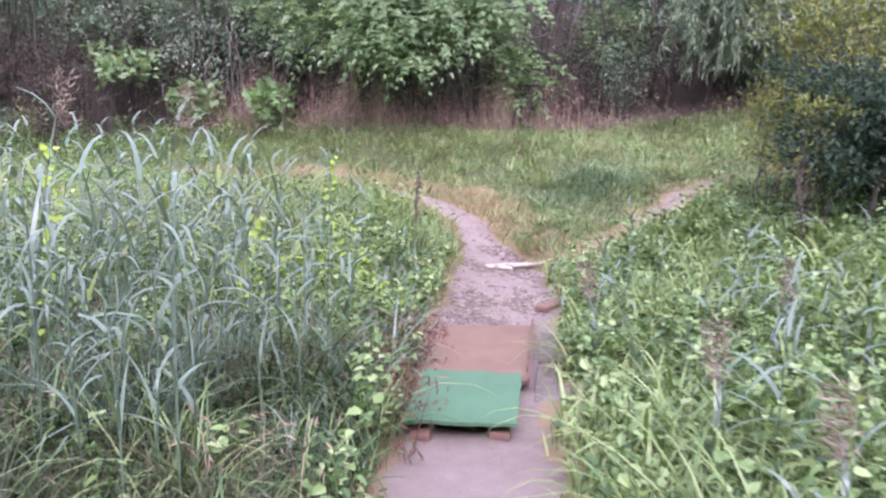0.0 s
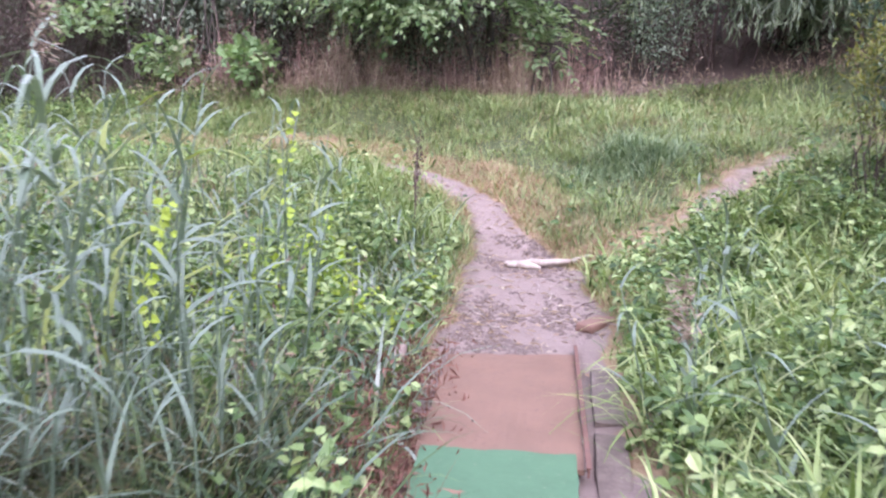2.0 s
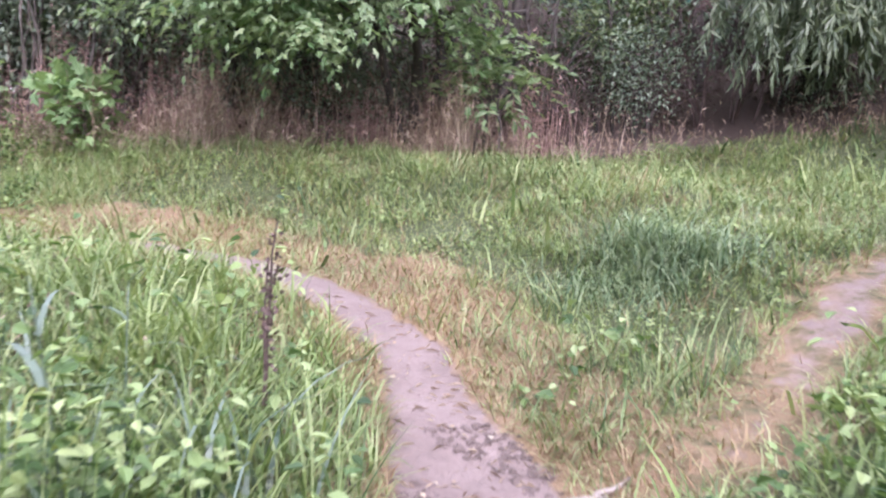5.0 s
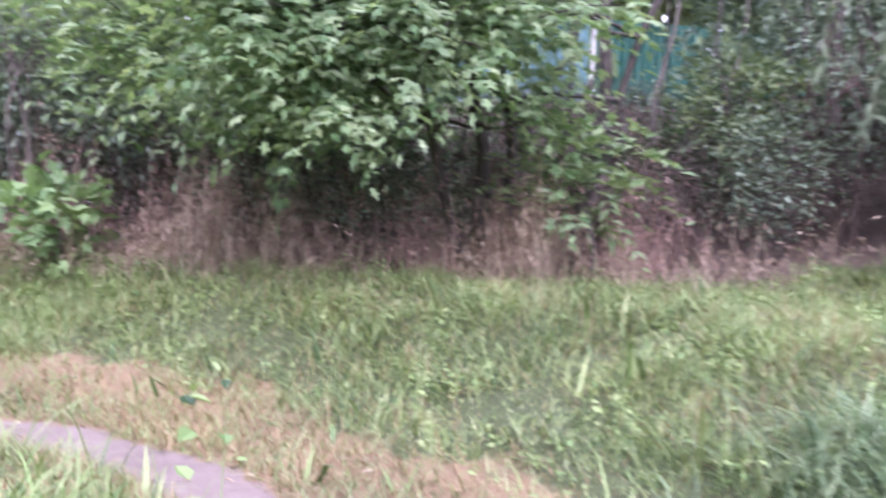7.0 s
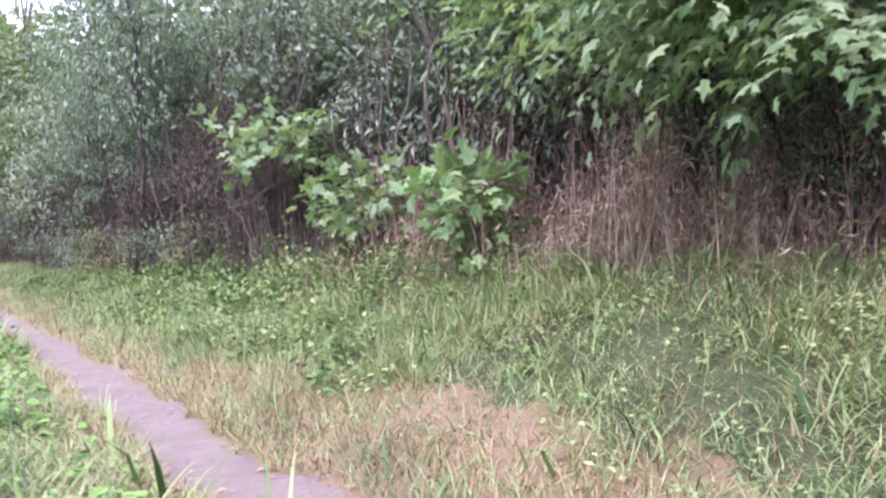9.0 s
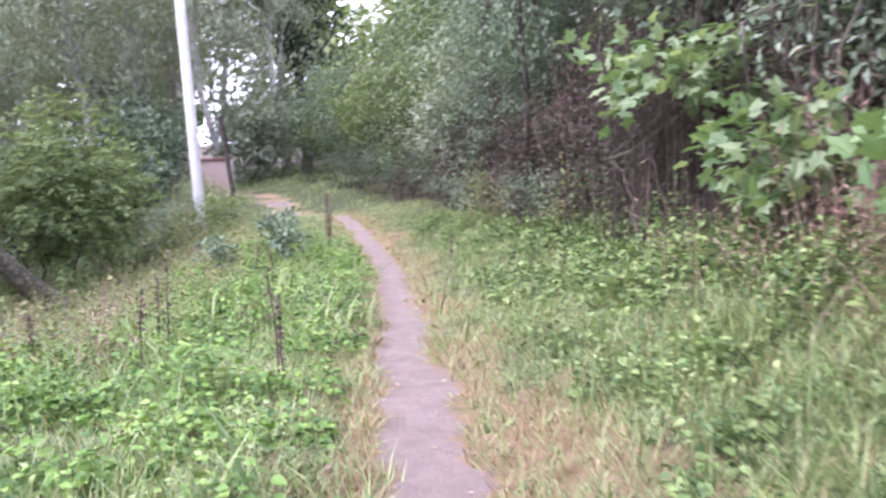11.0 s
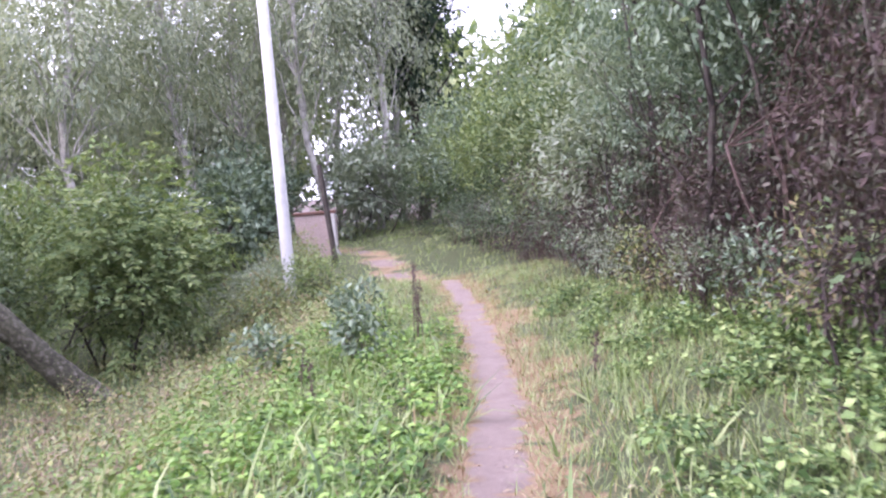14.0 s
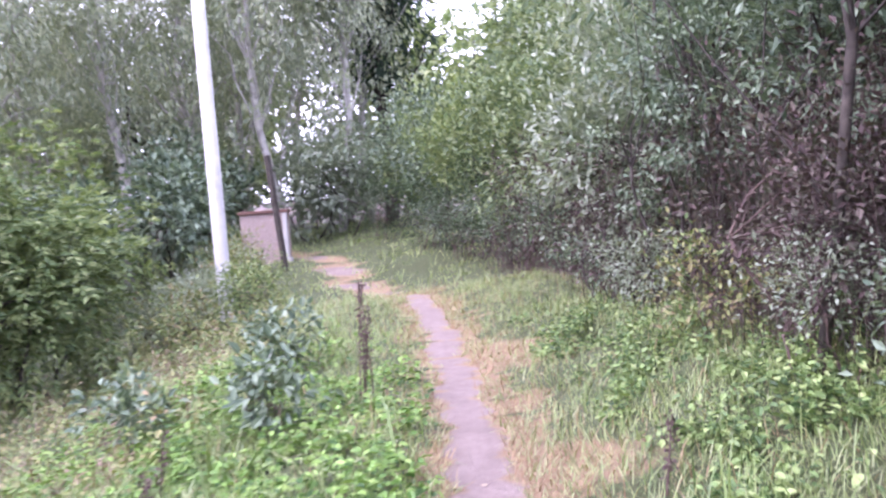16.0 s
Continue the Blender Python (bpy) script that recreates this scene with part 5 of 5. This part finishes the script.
def brick(x, y, rz, sx, sy, sz, material, label, name="brick"):
    b = lump(name, 0.012, box_bm(sx, sy, sz, 0.02))
    bmesh.ops.subdivide_edges(b, edges=b.edges[:], cuts=1)
    lump(name, 0.008, b)
    ob = part_bm(name, b, material)
    ob.matrix_world = pose(x, y, floor_at(x, y) - 0.015, rng.normal(0, 4), rng.normal(0, 4), rz)
    tagged(ob, label, name)


brick(2.44, 6.05, 35, 0.26, 0.13, 0.055, BRICK, "broken weathered red brick at the path's edge")
brick(0.9, 3.78, 70, 0.2, 0.11, 0.055, BRICK, "brick propping up the green mat")
brick(1.28, 3.72, 70, 0.2, 0.11, 0.05, BRICK, "brick propping up the green mat")
brick(1.32, 6.2, 30, 0.12, 0.1, 0.08, GREY_WOOD, "muddy stone beside the rusty sheet", "stone")
brick(1.2, 5.6, 75, 0.16, 0.1, 0.09, GREY_WOOD, "dark muddy stone beside the rusty sheet", "stone")


def sunk_plank(x, y, rz, length):
    """A worn board trodden into the mud, its edges split and its face a little cupped."""
    b = box_bm(0.125, length, 0.035, 0.006)
    bmesh.ops.subdivide_edges(b, edges=[e for e in b.edges if abs(e.verts[0].co.y - e.verts[1].co.y) > 0.3], cuts=6)
    for v in b.verts:
        v.co.x += 0.006 * noise.noise(v.co * 7)
        v.co.z += 0.12 * v.co.x ** 2 + 0.004 * noise.noise(v.co * 5)
    ob = part_bm("plank", b, MUDDY_WOOD)
    ob.matrix_world = pose(x, y, floor_at(x, y) - 0.012, 1.0, 1.5, rz)
    tagged(ob, "grey muddy plank sunk beside the rusty sheet", "plank")


sunk_plank(2.03, 5.0, -22, 0.62)
sunk_plank(1.76, 4.34, -22, 0.6)
for i in range(14):
    k = rng.integers(70, 240)
    x, y = LINE[k, 0] + rng.normal(0, 0.2), LINE[k, 1] + rng.normal(0, 0.2)
    brick(x, y, rng.uniform(0, 360), rng.uniform(0.02, 0.06), rng.uniform(0.02, 0.05), rng.uniform(0.015, 0.03), GREY_WOOD, "small grey stone on the trodden path", "pebble")


def stick(a, b, r, material, label, sag=0.1):
    a, b = (np.array((*p, floor_at(*p) + r * 0.7)) for p in (a, b))
    mid = (a + b) / 2
    ob = tagged(new("stick", mesh_of("stick", *tube(wander(a - mid, b - mid, sag, 7), np.array([0.6, 0.9, 1, 1, 0.9, 0.75, 0.4]) * r, 7), material, True)), label, "stick")
    ob.location = mid


stick((2.29, 7.22), (2.86, 7.32), 0.028, PALE_WOOD, "pale barkless branch lying across the muddy path", 0.03)
stick((2.3, 7.3), (2.5, 7.12), 0.03, PALE_WOOD, "broken pale piece of wood on the path", 0.03)
stick((2.6, 7.28), (3.0, 7.4), 0.012, PALE_WOOD, "thin pale stick on the path")
for i in range(34):
    x, y = rng.uniform(1.7, 2.8), rng.uniform(5.9, 7.7)
    a = rng.uniform(0, 3.14)
    stick((x, y), (x + 0.16 * math.cos(a), y + 0.16 * math.sin(a)), 0.004, PALE_WOOD if i % 3 else TWIG, "thin broken twig trodden into the path", 0.2)
at, sd, soil, straw, ds = spots(9000, -6, 5, 4, 17)
at = at[(np.abs(sd) < 0.75) & (rng.random(len(at)) < 0.25)]
m = len(at)
stuff("fallen_leaves", leaves(at + (0, 0, 0.012), np.concatenate([rng.normal(0, 1, (m, 2)), np.zeros((m, 1))], -1), rng.normal(0, 0.25, (m, 3)) + (0, 0, 1), rng.uniform(0.025, 0.06, m), rng.uniform(0.012, 0.03, m)),
      LITTER, "dry fallen leaves and scraps on the path", "leaf litter")

k = rng.integers(5 * 14, 9 * 14, 700)
x, y = LINE[k, 0] + rng.normal(0, 0.25, 700), LINE[k, 1] + rng.normal(0, 0.25, 700)
l = land(x, y)
ok = (l[:, 2] > 0.4) & (y > 5.8)
c = np.stack([x, y, l[:, 0] + 0.006], -1)[ok]
n = len(c)
stuff("straw_scraps", leaves(c, np.concatenate([rng.normal(0, 1, (n, 2)), rng.normal(0, 0.1, (n, 1))], -1), rng.normal(0, 0.2, (n, 3)) + (0, 0, 1), rng.uniform(0.02, 0.09, n), rng.uniform(0.003, 0.008, n)), PALE_DEAD, "trodden scraps of straw and twig in the mud", "litter")


def crumbs(n, y0, y1, size, name, label):
    """Small uneven lumps of trodden mud strewn over the bare path."""
    k = rng.integers(5 * 14, 10 * 14, n)
    x, y = LINE[k, 0] + rng.normal(0, 0.22, n), LINE[k, 1] + rng.normal(0, 0.2, n)
    l = land(x, y)
    ok = (l[:, 2] > 0.45) & (y > y0) & (y < y1) & (ripple(x, y, 0.8, 44) > -0.25)
    c = np.stack([x, y, l[:, 0]], -1)[ok]
    m = len(c)
    ball = np.array([(1, 0, 0), (0.4, 0.9, 0), (-0.8, 0.6, 0), (-0.7, -0.7, 0), (0.5, -0.8, 0), (0.1, 0.1, 0.8), (0, 0, -0.5)])
    tri = np.array([(0, 1, 5), (1, 2, 5), (2, 3, 5), (3, 4, 5), (4, 0, 5), (1, 0, 6), (2, 1, 6), (3, 2, 6), (4, 3, 6), (0, 4, 6)])
    r = rng.uniform(*size, m) ** 1.0
    v = c[:, None] + (ball[None] + rng.normal(0, 0.22, (m, 7, 3))) * r[:, None, None] * (1, 1, 0.7)
    f = tri[None] + (np.arange(m) * 7)[:, None, None]
    return stuff(name, (v.reshape(-1, 3), f.reshape(-1, 3)), CLOD, label, "mud")


crumbs(5200, 5.75, 7.9, (0.006, 0.022), "mud_crumbs", "crumbs and clods of trodden brown mud on the path")


# ---- reeds ----
def reed(height, n_leaves, plume, yellow):
    root = tagged(new("reed"), "tall reed with long drooping grey-green leaves", "reed", "reeds")
    bendx = rng.normal(0, 0.08) * height
    spine = np.stack([np.linspace(0, 1, 8) ** 2 * bendx, np.linspace(0, 1, 8) ** 2 * rng.normal(0, 0.06) * height, np.linspace(0, height, 8)], -1)
    part("stem", mesh_of("stem", *tube(spine, np.linspace(0.006, 0.002, 8), 5), REED, True), root)
    for i in range(n_leaves):
        t = 0.25 + 0.7 * (i + 0.5) / n_leaves
        p = spine[min(7, int(t * 7.99))][None]
        turn = i * 2.6 + rng.normal(0, 0.4)
        v = blades(p, turn, rng.uniform(0.3, 1.1), rng.uniform(0.2, 0.46), rng.uniform(0.013, 0.026), rng.uniform(0.5, 2.5), 6)
        part("leaf", mesh_of("leaf", *v, REED_YELLOW if yellow and i % 2 else REED), root)
    if plume:
        c = spine[-1] + np.stack([rng.normal(0.03, 0.025, 150), rng.normal(0, 0.022, 150), rng.uniform(-0.04, 0.2, 150)], -1)
        d = np.stack([rng.normal(0.7, 0.4, 150), rng.normal(0, 0.4, 150), rng.normal(0.1, 0.6, 150)], -1)
        tagged(part("plume", mesh_of("plume", *leaves(c, d, rng.normal(0, 1, (150, 3)), rng.uniform(0.03, 0.07, 150), 0.003), PLUME), root, "brown feathery plume"), kind="stuff")
    return root


PLUMED = [(1.8, 2.75, 6), (1.75, 1.95, 6), (2.05, 4.3, 6), (2.75, 3.5, 6), (-0.47, 5.35, 1), (-1.6, 4.6, 1)]
kinds = [reed(1.2, 8, False, False), reed(1.4, 9, True, False), reed(1.05, 8, False, True), reed(1.25, 9, False, False), reed(0.85, 6, False, False), reed(1.0, 7, False, False), reed(0.5, 5, True, False)]
for i, k in enumerate(kinds):
    x, y = -0.6 - 0.25 * i, 3.6 + 0.35 * i
    k.matrix_world = pose(x, y, floor_at(x, y) - 0.03, 0, 0, i * 60)
count = 0
while count < 150:
    x, y = rng.uniform(-2.6, 0.9) + rng.normal(0, 0.35), rng.uniform(3.1, 6.8) + rng.normal(0, 0.3)
    edge = land(np.array([x]), np.array([y]))[0, 1]
    if edge > -0.65 - 0.2 * max(0, y - 4.5) or rng.random() < (0.15 + 0.13 * max(0, y - 3.5)):
        continue
    k = kinds[1 if count % 60 == 30 else (0, 2, 3, 0, 5, 3)[rng.integers(0, 6)]] if edge < -0.9 else kinds[4 + rng.integers(0, 2)]
    copy_thing(k, pose(x, y, floor_at(x, y) - 0.03, rng.normal(0, 7), rng.normal(0, 7), rng.uniform(0, 360)))
    count += 1
for i in range(26):
    x, y = rng.uniform(1.9, 3.4), rng.uniform(2.4, 5.6)
    if land(np.array([x]), np.array([y]))[0, 1] > 0.5:
        copy_thing(kinds[4 + i % 2], pose(x, y, floor_at(x, y) - 0.25, rng.normal(0, 12), rng.normal(0, 12), rng.uniform(0, 360)))
for x, y in ((0.35, 6.6), (1.3, 7.7), (3.3, 6.0), (3.5, 6.5), (1.2, 7.2)):
    copy_thing(kinds[int(x * 10) % 2 * 2 + 2], pose(x, y, floor_at(x, y) - 0.3, rng.normal(0, 6), rng.normal(0, 6), x * 211))


for x, y, k in PLUMED:
    copy_thing(kinds[k], pose(x, y, floor_at(x, y) - 0.03, rng.normal(0, 5), rng.normal(0, 5), x * 77))


# ---- a climbing bindweed on a dead stem ----
def bindweed(x, y, h):
    root = tagged(new("bindweed"), "bindweed with yellow-green leaves climbing a stem", "plant")
    root.location = (x, y, floor_at(x, y) - 0.02)
    line = wander((0, 0, 0), (0.06, -0.05, h), 0.05, 8)
    part("stem", mesh_of("stem", *tube(line, np.linspace(0.006, 0.003, 8), 5), REED, True), root)
    for i in range(26):
        t = 0.25 + 0.75 * (i / 25) ** 0.8
        q = t * 6.99
        p = line[int(q)] * (1 - q % 1) + line[int(q) + 1] * (q % 1) + rng.normal(0, 0.018, 3)
        v = leaves(p[None], np.array([[rng.normal(), rng.normal() - 0.5, -0.5]]), np.array([[rng.normal(0, 0.4), -0.8, 0.7]]), np.array([rng.uniform(0.035, 0.065)]), np.array([rng.uniform(0.03, 0.05)]), LEAF_FULL)
        part("leaf", mesh_of("leaf", *v, VINE), root)


bindweed(0.66, 5.74, 1.2)
bindweed(0.1, 5.2, 0.9)
bindweed(-0.9, 4.6, 1.3)


# ---- dock stalks and dark weeds by the trail ----
def dock(x, y, n, h):
    root = tagged(new("dock_plant"), "dead dark brown dock stalks beside the trail", "plant", "docks")
    root.location = (x, y, floor_at(x, y) - 0.02)
    for i in range(n):
        foot = np.array((rng.normal(0, 0.07), rng.normal(0, 0.07), 0))
        tip = foot + (rng.normal(0, 0.05), rng.normal(0, 0.05), h * rng.uniform(0.75, 1.1))
        v = tube(wander(foot, tip, 0.02), np.linspace(0.007, 0.003, 7), 5)
        q = rng.uniform(0.35, 1, 60)[:, None]
        c = foot + (tip - foot) * q + rng.normal(0, 0.012, (60, 3))
        part("stalk", mesh_of("stalk", *stack([v, leaves(c, rng.normal(0, 1, (60, 3)), rng.normal(0, 1, (60, 3)), 0.025, 0.02)]), TWIG), root)


dock(-7.95, 17.3, 4, 0.8)
dock(-2.2, 12.6, 2, 0.6)
dock(-3.4, 12.4, 2, 0.7)
dock(1.72, 7.85, 2, 0.72)
for x, y, n, h in ((-4.44, 12.9, 1, 0.5), (-4.8, 12.3, 2, 0.5), (-6.3, 15.3, 1, 0.5), (-7.3, 15.5, 1, 0.5), (-5.27, 16.95, 1, 0.35)):
    dock(x, y, n, h)
for x, y in ((-7.8, 16.6), (-9.5, 17.6), (-8.6, 16.0)):
    bush("dark_weed", "dark green bushy weed beside the trail", "weed", (x, y), (0.32, 0.32, 0.28), 0.4, ELDER, TWIG, 20, 16, (0.06, 0.11), 0.5, 0.09, 5, 0.006, shape=LEAF_FULL, group="dark weeds")
